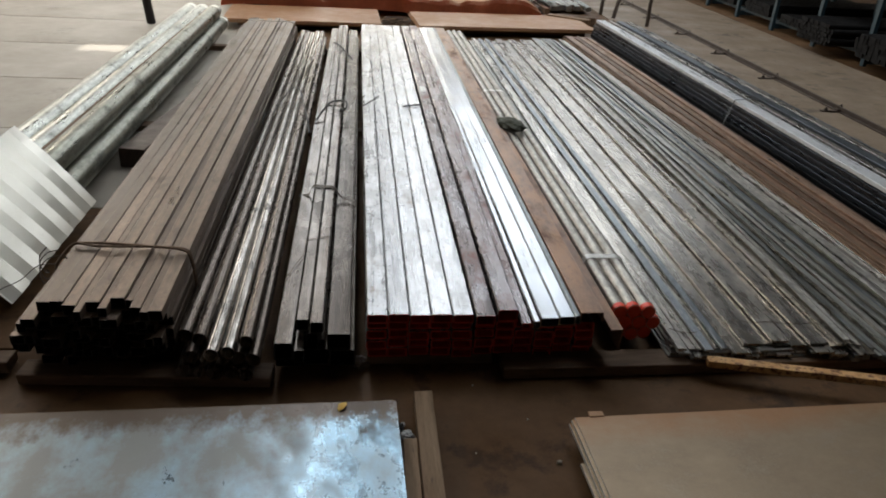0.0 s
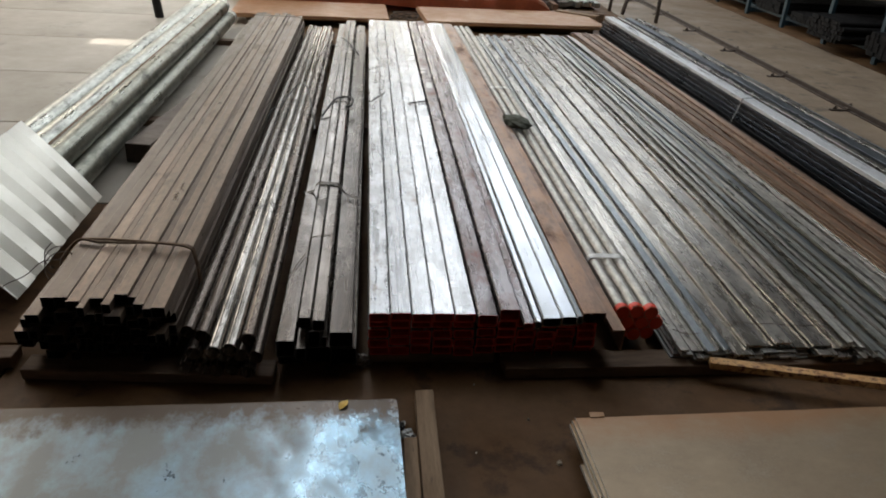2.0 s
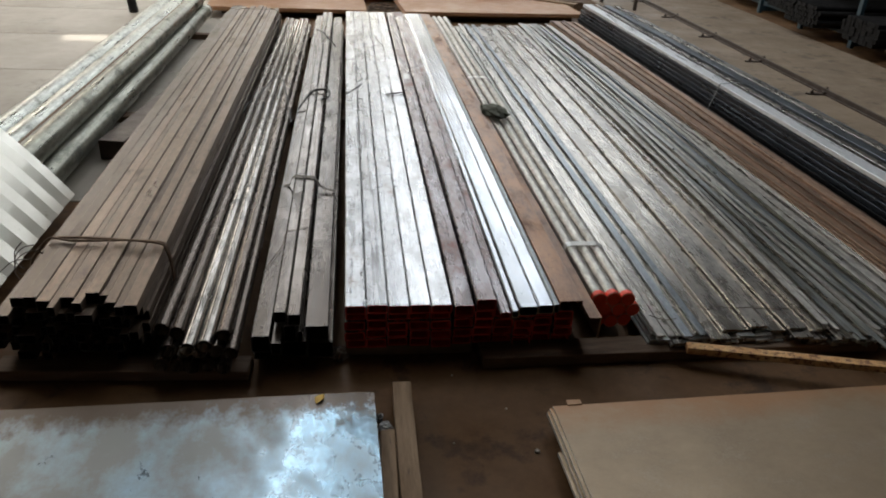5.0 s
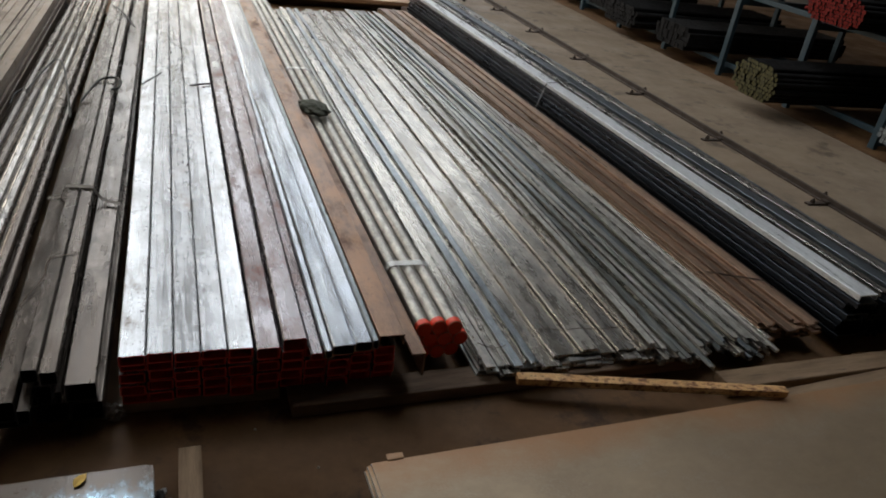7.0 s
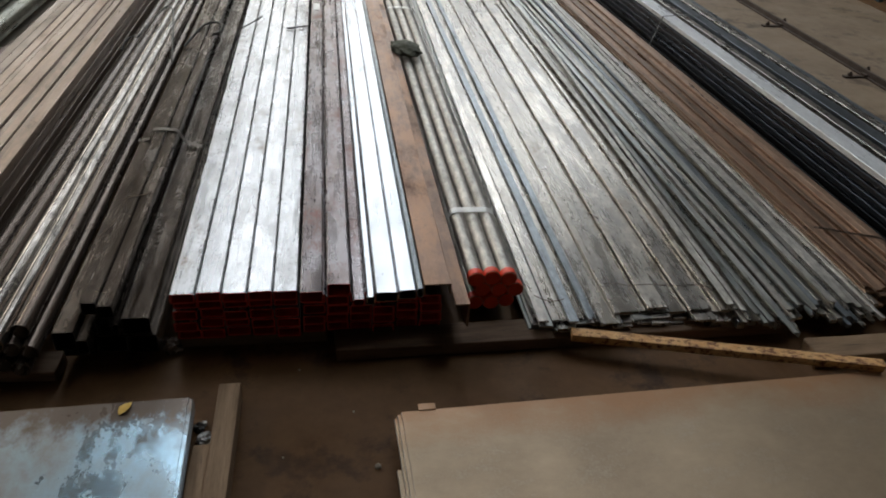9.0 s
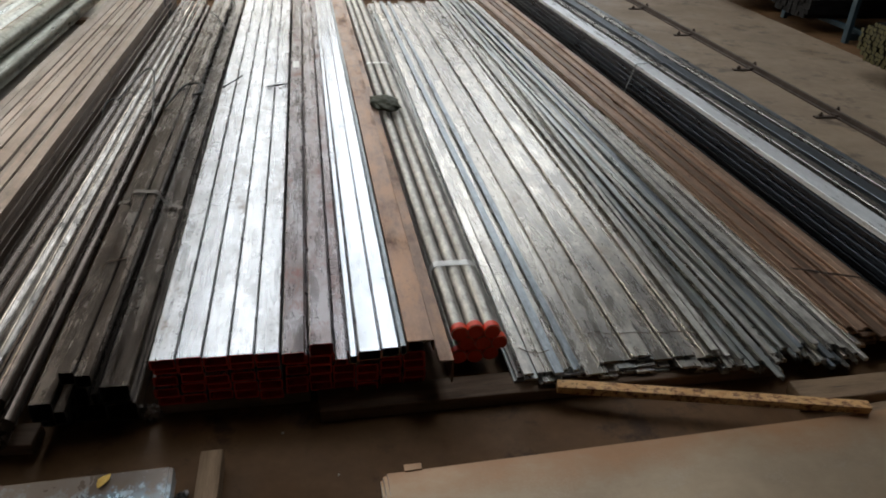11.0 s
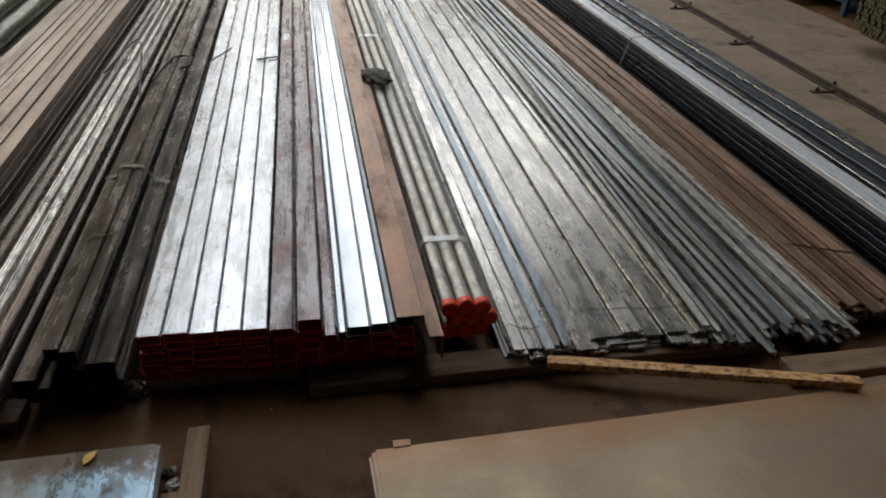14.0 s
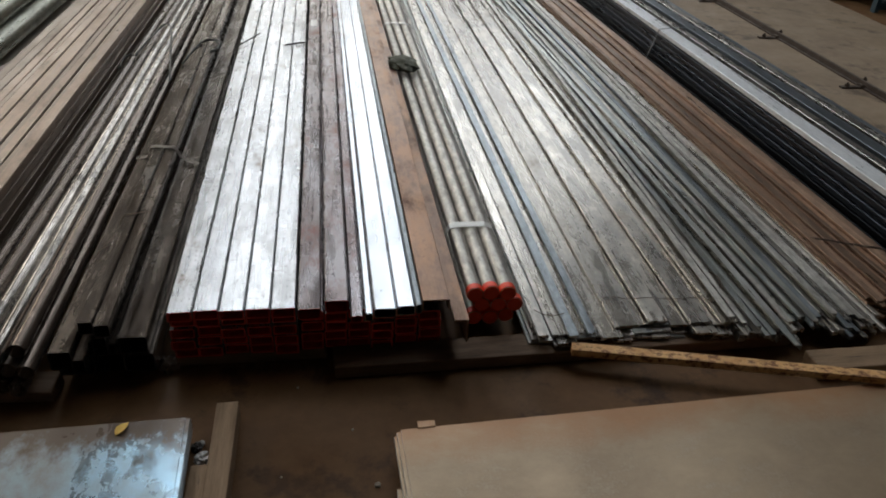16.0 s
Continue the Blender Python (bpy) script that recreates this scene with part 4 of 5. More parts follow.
def sheet_stack(corner, turn, w, l, layers, mats, name, label, z0=0.03):
    """Sheets with their far corner at the given place; layers of (dx, dy, thickness)."""
    s = thing(name, (corner[0], corner[1], 0.0), label, "steel sheets")
    s.rotation_euler = (0, 0, radians(turn))
    z = z0
    for i, (dx, dy, t) in enumerate(layers):
        bm = bmesh.new()
        nx, ny = 24, 12
        x0, x1 = (-w + dx, dx) if w > 0 else (dx, -w + dx)
        top = [[bm.verts.new((x0 + (x1 - x0) * a / nx, -l + dy + l * c / ny, z + t + 0.0018 * noise.noise(Vector((a * 0.3, c * 0.5, i * 3.7))))) for c in range(ny + 1)] for a in range(nx + 1)]
        bot = [[bm.verts.new((v.co.x, v.co.y, v.co.z - t + 0.0006)) for v in row] for row in top]
        for a in range(nx):
            for c in range(ny):
                bm.faces.new((top[a][c], top[a + 1][c], top[a + 1][c + 1], top[a][c + 1]))
                bm.faces.new((bot[a][c], bot[a][c + 1], bot[a + 1][c + 1], bot[a + 1][c]))
        for a in range(nx):
            for c, d in ((0, 1), (ny, -1)):
                bm.faces.new((top[a][c], bot[a][c], bot[a + 1][c], top[a + 1][c]))
        for c in range(ny):
            for a in (0, nx):
                bm.faces.new((top[a][c], top[a][c + 1], bot[a][c + 1], bot[a][c]))
        ob = part("sheet", bm, mats[0], s)
        ob.data.materials.append(mats[1])
        for p in ob.data.polygons:
            p.material_index = 0 if abs(p.normal.z) > 0.5 else 1
        z += t + 0.001
    return s


sheet_stack((0.095, -0.325), 1.5, 2.44, 1.22, [(0.010, -0.004, 0.012), (0.009, -0.003, 0.01), (0.011, -0.002, 0.012), (0.010, -0.003, 0.012), (0.009, -0.002, 0.003), (-0.003, 0.0, 0.003)], (PLATE_BLUE, PLATE_EDGE), "sheet_stack", "stack of bluish steel sheets with oily stains on bearers", 0.045)
sheet_stack((0.745, -0.424), 2.0, -2.44, 1.22, [(-0.036, -0.20, 0.012), (-0.022, -0.012, 0.012), (-0.013, -0.006, 0.01), (0.0, 0.0, 0.004)], (PLATE_TAN, PLATE_EDGE), "sheet_stack", "stack of dusty brown rusted steel plates on bearers", 0.045)
for bx, by, tn in ((-0.4, -0.9, 1.2), (-1.6, -0.9, 1.2)):
    timber(bx - 0.04, bx + 0.04, by - 0.5, by + 0.5, 0.0, 0.04, TIMBER_OLD, "dark timber bearer under the steel sheets", tn)
for bx in (1.1, 2.5):
    timber(bx - 0.04, bx + 0.04, -1.45 + bx * 0.03, -0.55 + bx * 0.03, 0.0, 0.04, TIMBER_OLD, "dark timber bearer under the rusted plates", 2.0)

# torn tab at the plate's corner
bm = bmesh.new()
block(bm, 0.0, 0.055, 0.0, 0.026, 0.0, 0.0022, 0.0008, None, 0.002)
o = part("metal_scrap", bm, PLATE_TAN, None)
o.matrix_world = pose(0.80, -0.424, 0.0868, 0, 0, 2.0)
tagged(o, "small torn brown scrap of plate", "scrap")


def leaf_at(x, y, z, turn, s=1.0):
    bm = bmesh.new()
    prof = [(0.0, 0.0), (0.012, 0.012), (0.018, 0.03), (0.014, 0.05), (0.0, 0.072)]
    L = [bm.verts.new((-w * s, l * s, 0.004 * math.sin(l * 60) + 0.1 * w)) for w, l in prof]
    M = [bm.verts.new((0, l * s + 1e-4 * i, 0.003 * math.sin(l * 60))) for i, (w, l) in enumerate(prof)]
    R = [bm.verts.new((w * s, l * s, 0.004 * math.sin(l * 60) + 0.15 * w)) for w, l in prof]
    for A, B in ((L, M), (M, R)):
        for i in range(4):
            bm.faces.new((A[i], B[i], B[i + 1], A[i + 1]))
    shell = bmesh.ops.extrude_face_region(bm, geom=bm.faces[:])
    for v in shell["geom"]:
        if isinstance(v, bmesh.types.BMVert):
            v.co.z += 0.001
    ob = part("dry_leaf", bm, LEAF, None)
    ob.matrix_world = pose(x, y, z, 0, 0, turn)
    return tagged(ob, "single dry yellow leaf on the bluish sheet", "leaf")


leaf_at(-0.10, -0.385, 0.1045, -25, 0.85)


def crumple(x, y, z, r, material, name, label, category):
    bm = bmesh.new()
    bmesh.ops.create_icosphere(bm, subdivisions=3, radius=1.0)
    for v in bm.verts:
        v.co *= 1 + 0.55 * noise.noise(v.co * 2.7 + Vector((x * 9, y * 9, 0)))
        v.co = Vector((v.co.x * r, v.co.y * r, max(-0.55, v.co.z) * r * 0.8))
    ob = part(name, bm, material, None)
    ob.matrix_world = pose(x, y, z + r * 0.42)
    return tagged(ob, label, category)


crumple(0.143, -0.415, 0.0, 0.024, FOIL, "plastic_wrap", "crumpled clear plastic wrap on the concrete", "litter")
crumple(0.118, -0.365, 0.0, 0.018, BLACK_STRAP, "dark_litter", "small dark crumpled litter on the concrete", "litter")
crumple(0.130, -0.345, 0.0, 0.010, FOIL, "plastic_wrap", "small crumpled plastic wrap on the concrete", "litter")
crumple(-0.025, 0.02, 0.0, 0.035, PLATE_BLUE, "plastic_wrap", "bluish crumpled wrap beside the bright tubes", "litter")
for gx, gy, gr in ((0.665, -0.56, 0.009), (0.42, -0.12, 0.004), (0.60, -0.33, 0.004), (0.38, -0.5, 0.003)):
    crumple(gx, gy, 0.0, gr, GRIT, "pebble", "small pale pebble on the concrete", "pebble")


# ---- big galvanised pipes and roofing sheet ----
def galv_pipes():
    b = thing("pipe_bundle", (-1.88, 0.0, 0.055), "stack of large galvanised steel pipes with mottled coating", "pipe bundle")
    d = 0.15
    for u, k in ((-1.5, 0), (-0.5, 0), (0.5, 0), (1.5, 0), (-1.0, 1), (0.0, 1), (1.0, 1)):
        x, z = u * d, k * d * 0.87
        j = random.uniform(-0.08, 0.08)
        # pipes on the right get the darker olive material
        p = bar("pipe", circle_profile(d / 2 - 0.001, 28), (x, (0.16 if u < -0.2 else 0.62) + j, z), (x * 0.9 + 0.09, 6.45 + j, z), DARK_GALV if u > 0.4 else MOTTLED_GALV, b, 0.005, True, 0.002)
        # white caps added to give the far pipe ends their sunlit glare
        bm = bmesh.new()
        bmesh.ops.create_cone(bm, cap_ends=True, segments=24, radius1=d / 2 + 0.002, radius2=d / 2 - 0.004, depth=0.12, matrix=pose(x * 0.9 + 0.09, 6.41 + j, z + d / 2 - 0.001, -90))
        part("end_cap", bm, WHITE_PAINT, p, "white end cap added for the sunlit far end")


galv_pipes()
rod = bar("steel_rod", circle_profile(0.011, 10), (-1.808, 0.7, 0.285), (-1.72, 6.3, 0.285), WIRE_TAN, None, None, True, 0.002)
tagged(rod, "thin tan rusty rod lying between galvanised pipes", "rod")


def roofing_sheet():
    A, B, C = Vector((-1.82, 1.47, 0.50)), Vector((-1.46, 1.42, 0.10)), Vector((-1.47, 0.34, 0.10))
    U = (C - B)
    V = (A - B)
    N = V.cross(U).normalized()
    if N.z < 0:
        N = -N
    bm = bmesh.new()
    ridges, depth = 6, 0.026
    prof = []
    for i in range(ridges):
        o = i / ridges
        for f, hh in ((0.0, 0.0), (0.20, 1.0), (0.66, 1.0), (0.95, 0.0)):
            prof.append((o + f / ridges, hh))
    prof.append((1.0, 0.0))
    nv = 6
    rows = []
    for j in range(nv + 1):
        s = j / nv
        rows.append([bm.verts.new(B + U * u + V * s + N * (depth * hh + 0.01 * math.sin(s * 3.0 + u * 2))) for u, hh in prof])
    for j in range(nv):
        for i in range(len(prof) - 1):
            bm.faces.new((rows[j][i], rows[j][i + 1], rows[j + 1][i + 1], rows[j + 1][i]))
    shell = bmesh.ops.extrude_face_region(bm, geom=bm.faces[:])
    for v in shell["geom"]:
        if isinstance(v, bmesh.types.BMVert):
            v.co -= N * 0.003
    ob = part("roofing_sheet", bm, ROOFING, None)
    tagged(ob, "cream ribbed metal roofing sheet leaning on the galvanised pipes", "roofing sheet")


roofing_sheet()
bm = bmesh.new()
block(bm, -0.085, 0.085, 0, 1.5, 0, 0.13, 0.006)
o = part("steel_beam", bm, FRAME_IRON, None)
o.matrix_world = pose(-1.47, 2.18, 0.002, 0, 0, -9)
tagged(o, "short dull grey steel box beam on the floor", "beam")


# ---- beyond the far ends ----
def far_plate(x0, x1, y0, y1, turn, label):
    s = thing("plate_stack", (x0, y0, 0.0), label, "steel plates")
    s.rotation_euler = (0, 0, radians(turn))
    for k in range(3):
        bm = bmesh.new()
        block(bm, 0.01 * k, x1 - x0, 0.01 * k, y1 - y0, 0.085 + k * 0.014, 0.098 + k * 0.014, 0.001)
        part("plate", bm, PLATE_TAN, s)


far_plate(-1.66, 0.25, 6.75, 7.80, 1.5, "tan dusty steel plates on dark bearers")
far_plate(0.70, 3.02, 6.78, 7.80, 4.0, "tan dusty steel plates on dark bearers beside coiled wire")
for x0, x1 in ((-1.5, 0.2), (0.8, 2.9)):
    timber(x0, x1, 7.05, 7.15, 0.0, 0.08, TIMBER_OLD_X, "dark timber bearer under the far plates", 2)
    timber(x0, x1, 7.5, 7.6, 0.0, 0.08, TIMBER_OLD_X, "dark timber bearer under the far plates", 2)


def wire_coil(x, y, z, r, n, label):
    pts = []
    for i in range(n * 14):
        a = i / 14 * 2 * math.pi
        rr = r * (0.75 + 0.25 * math.sin(i * 0.7) + random.uniform(-0.06, 0.06))
        pts.append((rr * math.cos(a), 0.9 * rr * math.sin(a), 0.02 + 0.05 * abs(math.sin(i * 0.31)) + 0.01 * i / 14))
    ob = tube_along("wire_coil", pts, 0.006, WIRE)
    ob.location = (x, y, z)
    return tagged(ob, label, "wire")


wire_coil(0.45, 7.25, 0.0, 0.19, 7, "tangled coil of dark rusty wire between the plates")


def far_pile(x0, x1, y0, y1, top, n, mats, label):
    b = thing("bar_pile", (x0, y0, 0.05), label, "bar pile", "bar piles beyond the plates")
    w = (x1 - x0) / n
    for i in range(n):
        h = top * random.uniform(0.8, 1.0)
        j = random.uniform(-0.1, 0.1)
        bar("bar", rect_profile(w * 0.94, h, 0.008), ((i + 0.5) * w, j, 0), ((i + 0.5) * w + random.uniform(-0.02, 0.02), y1 - y0 + j, 0), random.choice(mats), b, n=4, wobble=0.01)
    timber(x0, x1, y0 + 0.4, y0 + 0.5, 0, 0.048, TIMBER_OLD_X, "dark timber bearer under a far bar pile")
    timber(x0, x1, y1 - 0.6, y1 - 0.5, 0, 0.048, TIMBER_OLD_X, "dark timber bearer under a far bar pile")


far_pile(-1.7, -0.75, 8.15, 13.9, 0.27, 7, [BROWN_STEEL, GREY_STEEL], "grey steel bars stacked high under a tarpaulin")
far_pile(-0.65, 0.35, 8.25, 14.2, 0.10, 9, [GREY_STEEL, RUST_DARK, BROWN_STEEL], "grey steel bars lying half under a tarpaulin")
far_pile(0.45, 1.55, 8.2, 14.3, 0.11, 9, [GREY_STEEL, BROWN_STEEL], "grey steel bars lying half under a tarpaulin")
far_pile(1.62, 2.75, 8.5, 14.5, 0.09, 14, [GREY_STEEL, RUST_STEEL, BROWN_STEEL], "pale steel flat bars sticking out from a tarpaulin")
far_pile(2.85, 3.5, 8.9, 14.6, 0.08, 8, [GREY_STEEL, GREEN_STEEL], "thin grey steel bars beside a floor rail")
timber(2.55, 3.15, 7.72, 7.86, 0.0, 0.14, TIMBER_GREY, "grey timber block beside the far plates", -35)
timber(2.75, 3.3, 7.95, 8.1, 0.0, 0.12, TIMBER_OLD_X, "brown timber block beside the far plates", -20)


def tarpaulin():
    bm = bmesh.new()
    nx, ny = 130, 60
    xa, xb, ya, yb = -1.86, 2.55, 7.98, 11.1

    def height(x, y):
        s = 1 / (1 + math.exp((x + 0.66 + 0.05 * math.sin(y * 2)) * 22))
        h = 0.275 + 0.205 * s
        h += 0.045 * math.sin(x * 3.1 + 0.6) * (1 - s) + 0.012 * noise.noise(Vector((x * 2.2, y * 1.2, 0)))
        fold = abs(noise.noise(Vector((x * 3.2 + y * 1.5, y * 2.4, 3)))) + 0.5 * abs(noise.noise(Vector((x * 7, y * 5 + x * 3, 8))))
        h += (0.075 * (1 - s) + 0.022 * s) * (0.3 - fold) + 0.006 * noise.noise(Vector((x * 15, y * 6, 1)))
        return h

    rows = []
    for i in range(nx + 1):
        u = i / nx
        x = xa + (xb - xa) * u
        col = []
        for j in range(ny + 1):
            v = j / ny
            y = ya + (yb - ya) * v + 0.05 * noise.noise(Vector((x * 2.5, v * 3, 9)))
            h = height(x, y)
            edge = min(1.0, v * 34)
            lift = 0.07 + 0.03 * math.sin(x * 4 + 1)
            side = min(1.0, u * 30, (1 - u) * 10)
            back = min(1.0, (1 - v) * 14)
            z = lift + (h - lift) * min(1.0, edge ** 0.5) * (0.25 + 0.75 * side ** 0.5) * (0.4 + 0.6 * back)
            yy = y + (0.05 * (1 - edge)) + 0.02 * math.sin(x * 14 + v * 2) * (1 - edge)
            xx = x + 0.03 * noise.noise(Vector((y * 3, x, 2)))
            col.append(bm.verts.new((xx, yy, z)))
        rows.append(col)
    for i in range(nx):
        for j in range(ny):
            bm.faces.new((rows[i][j], rows[i + 1][j], rows[i + 1][j + 1], rows[i][j + 1]))
    bmesh.ops.solidify(bm, geom=bm.faces[:], thickness=0.004)
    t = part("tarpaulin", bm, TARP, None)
    tagged(t, "orange tarpaulin, paler on top, draped in folds over steel bars", "tarpaulin")
    bm = bmesh.new()
    bmesh.ops.create_icosphere(bm, subdivisions=5, radius=1.0)
    for v in bm.verts:
        v.co *= 1 + 0.4 * noise.noise(v.co * 2.4) - 0.5 * abs(noise.noise(v.co * 4.5)) + 0.2 * abs(noise.noise(v.co * 9))
        v.co = Vector((v.co.x * 0.66, v.co.y * 0.36, max(-0.3, v.co.z) * 0.20))
    k = part("fold", bm, TARP_IN, t, "brighter orange bunched end of the tarpaulin", True)
    k.location = (2.45, 9.15, 0.27)


tarpaulin()


def bollard(x, y, h):
    bm = bmesh.new()
    for z0, z1, r0, r1 in ((0.0, h * 0.45, 0.052, 0.05), (h * 0.45, h * 0.7, 0.06, 0.058), (h * 0.7, h * 0.94, 0.05, 0.05), (h * 0.94, h, 0.03, 0.025)):
        bmesh.ops.create_cone(bm, cap_ends=True, segments=14, radius1=r0, radius2=r1, depth=z1 - z0, matrix=pose(0, 0, (z0 + z1) / 2))
    block(bm, 0.03, 0.09, -0.015, 0.015, h * 0.55, h * 0.6, 0.004)
    ob = part("post", bm, IRON_AND_END_SHADE, None)
    ob.matrix_world = pose(x, y, 0.0, 0, -6, 0)
    return tagged(ob, "short black iron post standing on the concrete", "post")


bollard(-2.50, 6.95, 0.62)
bollard(-2.35, 14.6, 0.7)


def trestle():
    t = thing("trestle", (3.75, 9.0, 0.0), "tall brown iron trestle with crossbars", "trestle")

    def leg(name, a, c, r=0.022):
        a, c = Vector(a), Vector(c)
        bm = bmesh.new()
        L = (c - a).length
        block(bm, -r, r, -r, r, 0, L, 0.004)
        ob = part(name, bm, FRAME_IRON, t)
        ob.matrix_local = Matrix.Translation(a) @ (c - a).to_track_quat("Z", "Y").to_matrix().to_4x4()

    leg("leg", (-0.42, 0.55, 0), (0.32, 0.1, 2.3))
    leg("leg", (-0.06, 0.0, 0), (0.02, 0.0, 2.3))
    leg("leg", (0.05, -0.3, 0), (0.62, 0.1, 2.3))
    leg("leg", (0.36, -0.9, 0), (0.36, -0.88, 2.3))
    leg("crossbar", (-0.32, 0.45, 0.45), (0.16, -0.2, 0.45), 0.02)
    leg("crossbar", (-0.18, 0.34, 0.95), (0.28, -0.15, 0.95), 0.02)
    leg("crossbar", (-0.05, 0.22, 1.5), (0.42, -0.05, 1.5), 0.02)


trestle()


def small_trestle(x, y):
    t = thing("work_stand", (x, y, 0), "small dark iron stand on the far floor", "stand", "small stands")
    for dx in (-0.3, 0.3):
        for dy in (-0.15, 0.15):
            bm = bmesh.new()
            block(bm, dx - 0.02, dx + 0.02, dy - 0.02, dy + 0.02, 0, 0.5, 0.004)
            part("leg", bm, IRON_AND_END_SHADE, t)
    bm = bmesh.new()
    block(bm, -0.34, 0.34, -0.18, 0.18, 0.5, 0.54, 0.004)
    part("top", bm, IRON_AND_END_SHADE, t)


small_trestle(3.3, 17.6)
small_trestle(4.3, 17.9)
far_pile(-3.0, 2.6, 22.0, 27.0, 0.55, 14, [IRON_AND_END_SHADE, RACK_BLUE, GREY_STEEL], "dark far piles of steel near the end doorway")
far_pile(3.4, 4.6, 21.0, 25.0, 0.35, 6, [GALV, WHITE_PAINT], "pale far pile of steel near the end doorway")


# ---- left side: stacked sections and white cabinet ----
def left_stack():
    s = thing("section_stack", (-5.6, 7.9, 0.0), "long stack of brown steel sections on dark bearers", "steel sections")
    z = 0.10
    for k in range(5):
        off = random.uniform(-0.06, 0.06)
        bm = bmesh.new()
        block(bm, -1.0 + off, 0.32 - 0.10 * k + off, 0.0 + 0.1 * k, 6.0, z, z + 0.13, 0.01)
        part("steel_section", bm, [RUST_DARK, BROWN_STEEL, BROWN_STEEL, RUST_DARK, BROWN_STEEL][k], s)
        z += 0.13
        if k % 2 == 1:
            for yy in (0.5, 2.4, 4.3):
                bm = bmesh.new()
                block(bm, -1.0, 0.38 - 0.1 * k, yy, yy + 0.1, z, z + 0.08, 0.006)
                part("spacer", bm, TIMBER_OLD_X, s)
            z += 0.08
    for yy in (0.3, 2.0, 3.7, 5.2):
        bm = bmesh.new()
        block(bm, -1.1, 0.55, yy, yy + 0.12, 0.0, 0.10, 0.006)
        part("bearer", bm, TIMBER_OLD_X, s, "dark timber bearer")
    s.rotation_euler = (0, 0, radians(-5))


left_stack()
bm = bmesh.new()
block(bm, -1.1, 0.0, 0.0, 0.5, 0.04, 2.0, 0.015)
block(bm, -1.06, -0.04, 0.03, 0.47, 0.0, 0.05)
o = part("white_cabinet", bm, WHITE_PAINT, None)
o.matrix_world = pose(-5.62, 7.45, 0.0, 0, 0, -4)
tagged(o, "tall white painted metal cabinet on the concrete", "cabinet")


# ---- racks along the east side ----
def rack_upright(x, y):
    r = thing("rack_frame", (x, y, 0.0), "blue-grey painted steel rack frame with shelf arms", "rack", "racks along the aisle")
    for dx in (0.0, 1.6):
        bm = bmesh.new()
        block(bm, dx - 0.025, dx + 0.025, -0.035, 0.035, 0.0, 3.4, 0.004)
        part("upright", bm, RACK_BLUE, r)
    for z in (0.10, 0.86, 1.62, 2.4):
        bm = bmesh.new()
        block(bm, -0.02, 1.7, -0.03, 0.03, z - 0.07, z, 0.004)
        part("arm", bm, RACK_BLUE, r)
    return r


first = rack_upright(6.10, 1.45)
y = 2.6
ys_r = [1.45]
while y < 21:
    copy_thing(first, Matrix.Translation((6.10, y, 0)))
    ys_r.append(y)
    y += 1.13


for bx in (6.2, 7.35):
    for bz in (0.10, 0.86, 1.62, 2.4):
        bm = bmesh.new()
        block(bm, bx - 0.025, bx + 0.025, 1.2, 20.9, bz, bz + 0.05, 0.004)
        tagged(part("rack_beam", bm, RACK_BLUE, None), "long blue-grey steel shelf beam along the racks", "rack beam", "beams of the racks")


def end_on_bundle(x, y, z, w, h, n, mats, label, length=2.4, round_=False, d=None):
    """A bundle that lies across the aisle, ends towards it."""
    b = thing("bar_bundle", (x, y, z), label, "bar bundle", "bundles in the racks")
    d = d or h / n
    rows = max(1, int(h / d))
    cols = max(1, int(w / d))
    for k in range(rows):
        for i in range(cols):
            j = random.uniform(-0.012, 0.012)
            c = (i + 0.5 + (0.5 * (k % 2) if round_ else 0)) * d - w / 2
            if abs(c) > w / 2 * math.sqrt(max(0.05, 1 - (abs(k - rows / 2 + 0.5) / (rows / 2 + 0.6)) ** 2)) + d * 0.2:
                continue
            prof = circle_profile(d / 2 * 0.97, 8) if round_ else rect_profile(d * 0.96, d * 0.96, 0.004)
            ob = bar("bar", prof, (c, j, k * d * (0.88 if round_ else 1)), (c, length + j, k * d * (0.88 if round_ else 1)), mats, b, None, round_, n=2, wobble=0)
    b.location.z += 0.052 if z < 0.5 else 0.042
    b.rotation_euler = (0, 0, radians(-90))
    return b


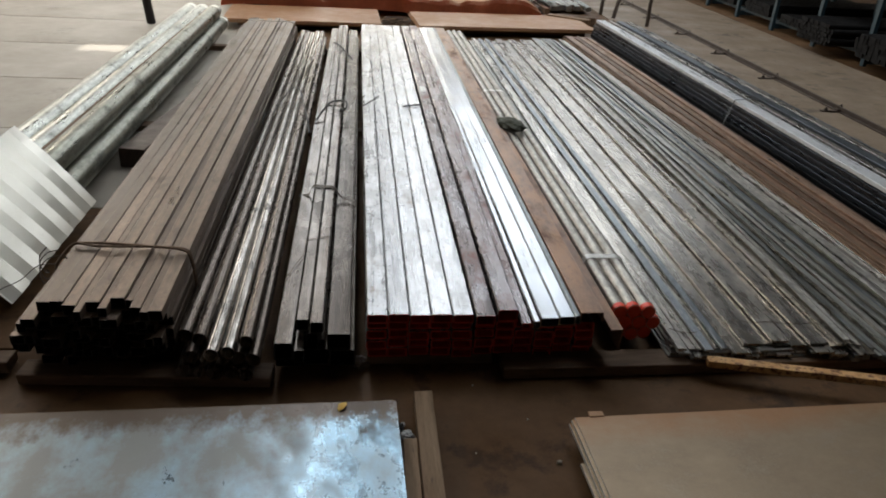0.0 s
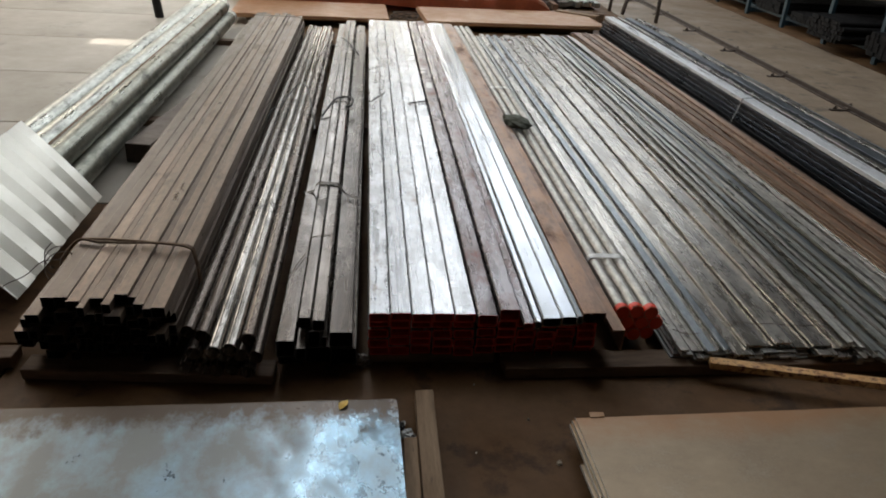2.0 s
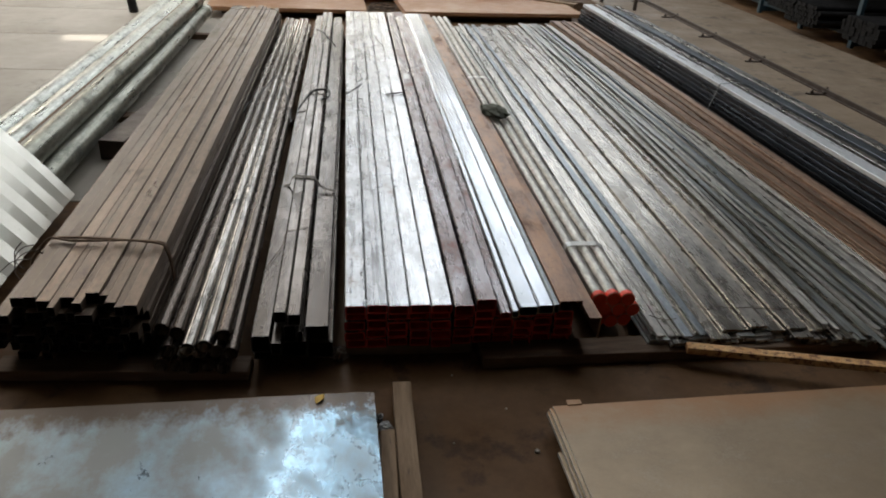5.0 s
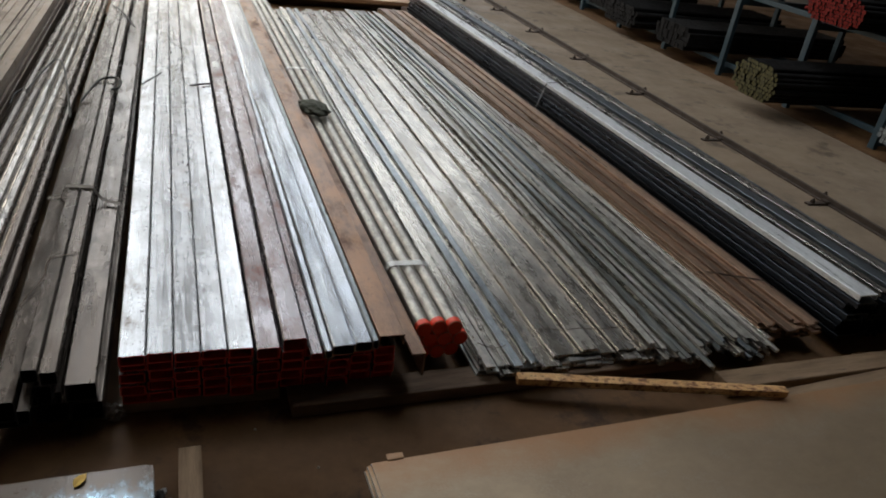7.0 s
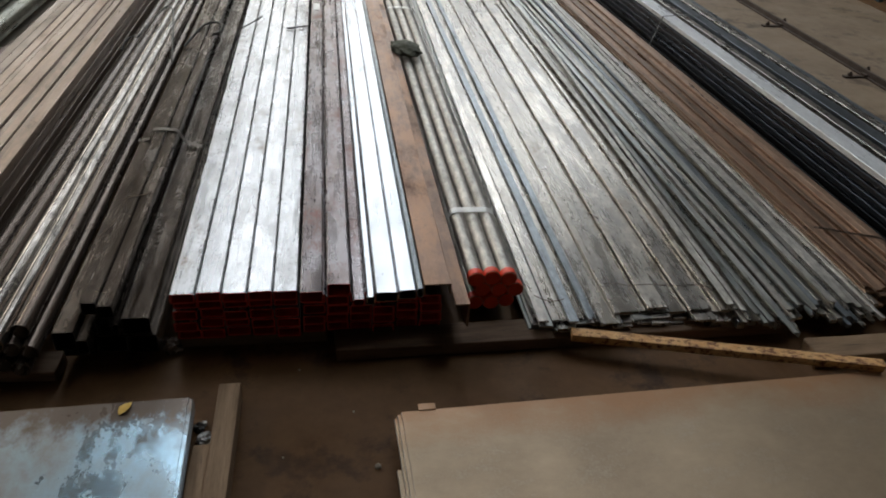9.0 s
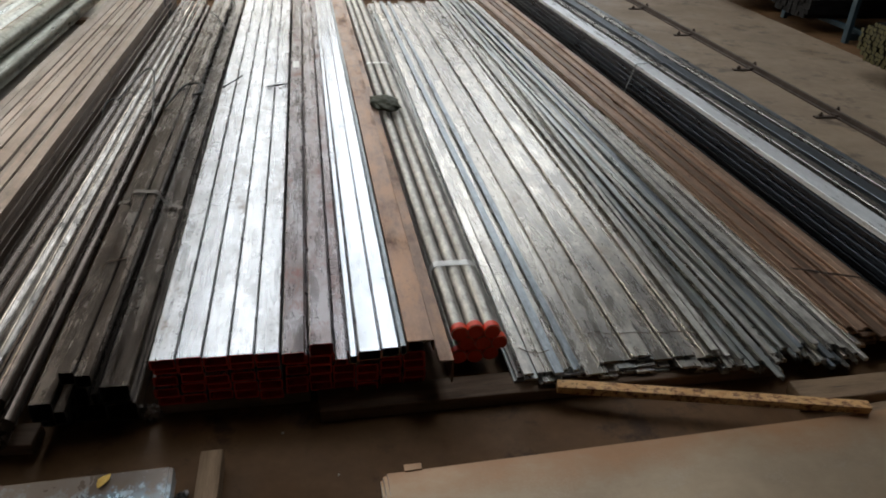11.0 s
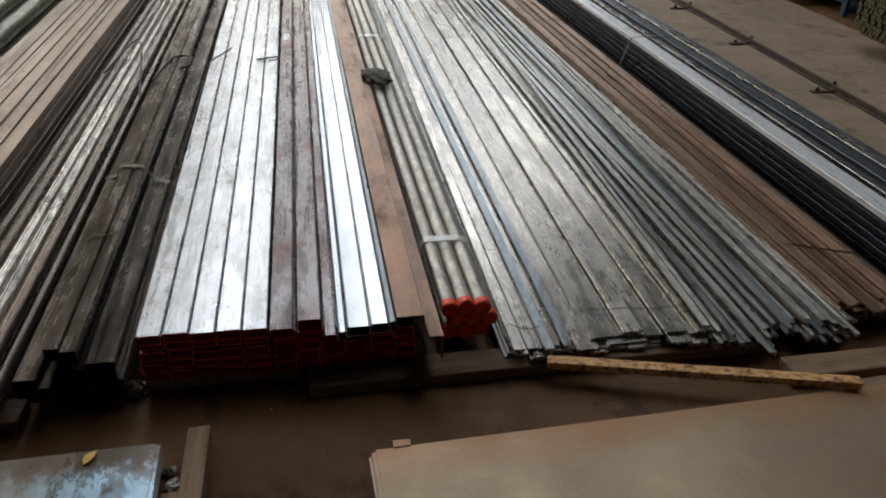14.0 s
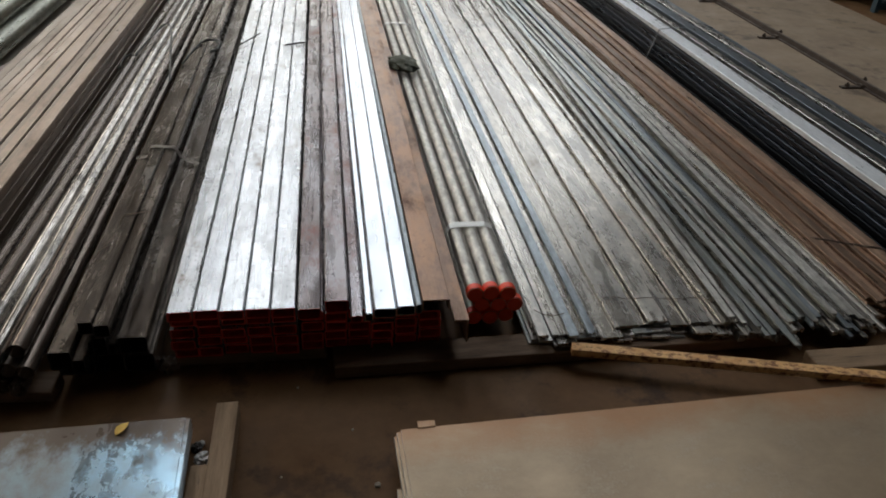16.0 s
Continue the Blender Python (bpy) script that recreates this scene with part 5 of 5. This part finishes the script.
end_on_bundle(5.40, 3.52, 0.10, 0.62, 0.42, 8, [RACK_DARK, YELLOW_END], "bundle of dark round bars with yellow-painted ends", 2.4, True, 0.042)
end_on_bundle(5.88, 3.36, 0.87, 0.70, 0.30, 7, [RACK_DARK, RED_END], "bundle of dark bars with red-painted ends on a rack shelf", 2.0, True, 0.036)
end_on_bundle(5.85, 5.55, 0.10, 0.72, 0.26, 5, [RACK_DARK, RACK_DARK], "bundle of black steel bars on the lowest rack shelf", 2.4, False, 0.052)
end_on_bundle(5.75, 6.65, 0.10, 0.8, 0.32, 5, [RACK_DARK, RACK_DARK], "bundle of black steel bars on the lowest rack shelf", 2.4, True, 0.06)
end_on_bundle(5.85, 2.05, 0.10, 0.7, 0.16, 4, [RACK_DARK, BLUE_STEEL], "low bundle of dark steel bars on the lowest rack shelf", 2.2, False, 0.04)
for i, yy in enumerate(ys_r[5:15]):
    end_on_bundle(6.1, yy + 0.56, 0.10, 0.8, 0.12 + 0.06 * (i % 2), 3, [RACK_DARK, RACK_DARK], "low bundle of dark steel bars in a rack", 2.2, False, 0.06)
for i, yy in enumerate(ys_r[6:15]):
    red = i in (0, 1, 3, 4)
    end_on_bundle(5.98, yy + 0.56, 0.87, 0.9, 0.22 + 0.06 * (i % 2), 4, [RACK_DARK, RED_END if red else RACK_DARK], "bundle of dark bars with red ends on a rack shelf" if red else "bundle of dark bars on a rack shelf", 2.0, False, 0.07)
# unseen upper stock, added to block roof light from the racks
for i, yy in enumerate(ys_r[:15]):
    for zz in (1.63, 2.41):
        end_on_bundle(6.0, yy + 0.56, zz, 1.0, 0.36, 4, [RACK_DARK, RACK_DARK], "unseen bundle of dark bars, added to shade the racks", 2.0, False, 0.12)
bm = bmesh.new()
block(bm, 0, 0.9, 0, 0.6, 0.05, 2.0, 0.01)
block(bm, 0.03, 0.87, 0.03, 0.57, 0.0, 0.06)
o = part("grey_cabinet", bm, BLUE_STEEL, None)
o.matrix_world = pose(5.0, 16.4, 0)
tagged(o, "tall grey metal cabinet at the end of the racks", "cabinet")
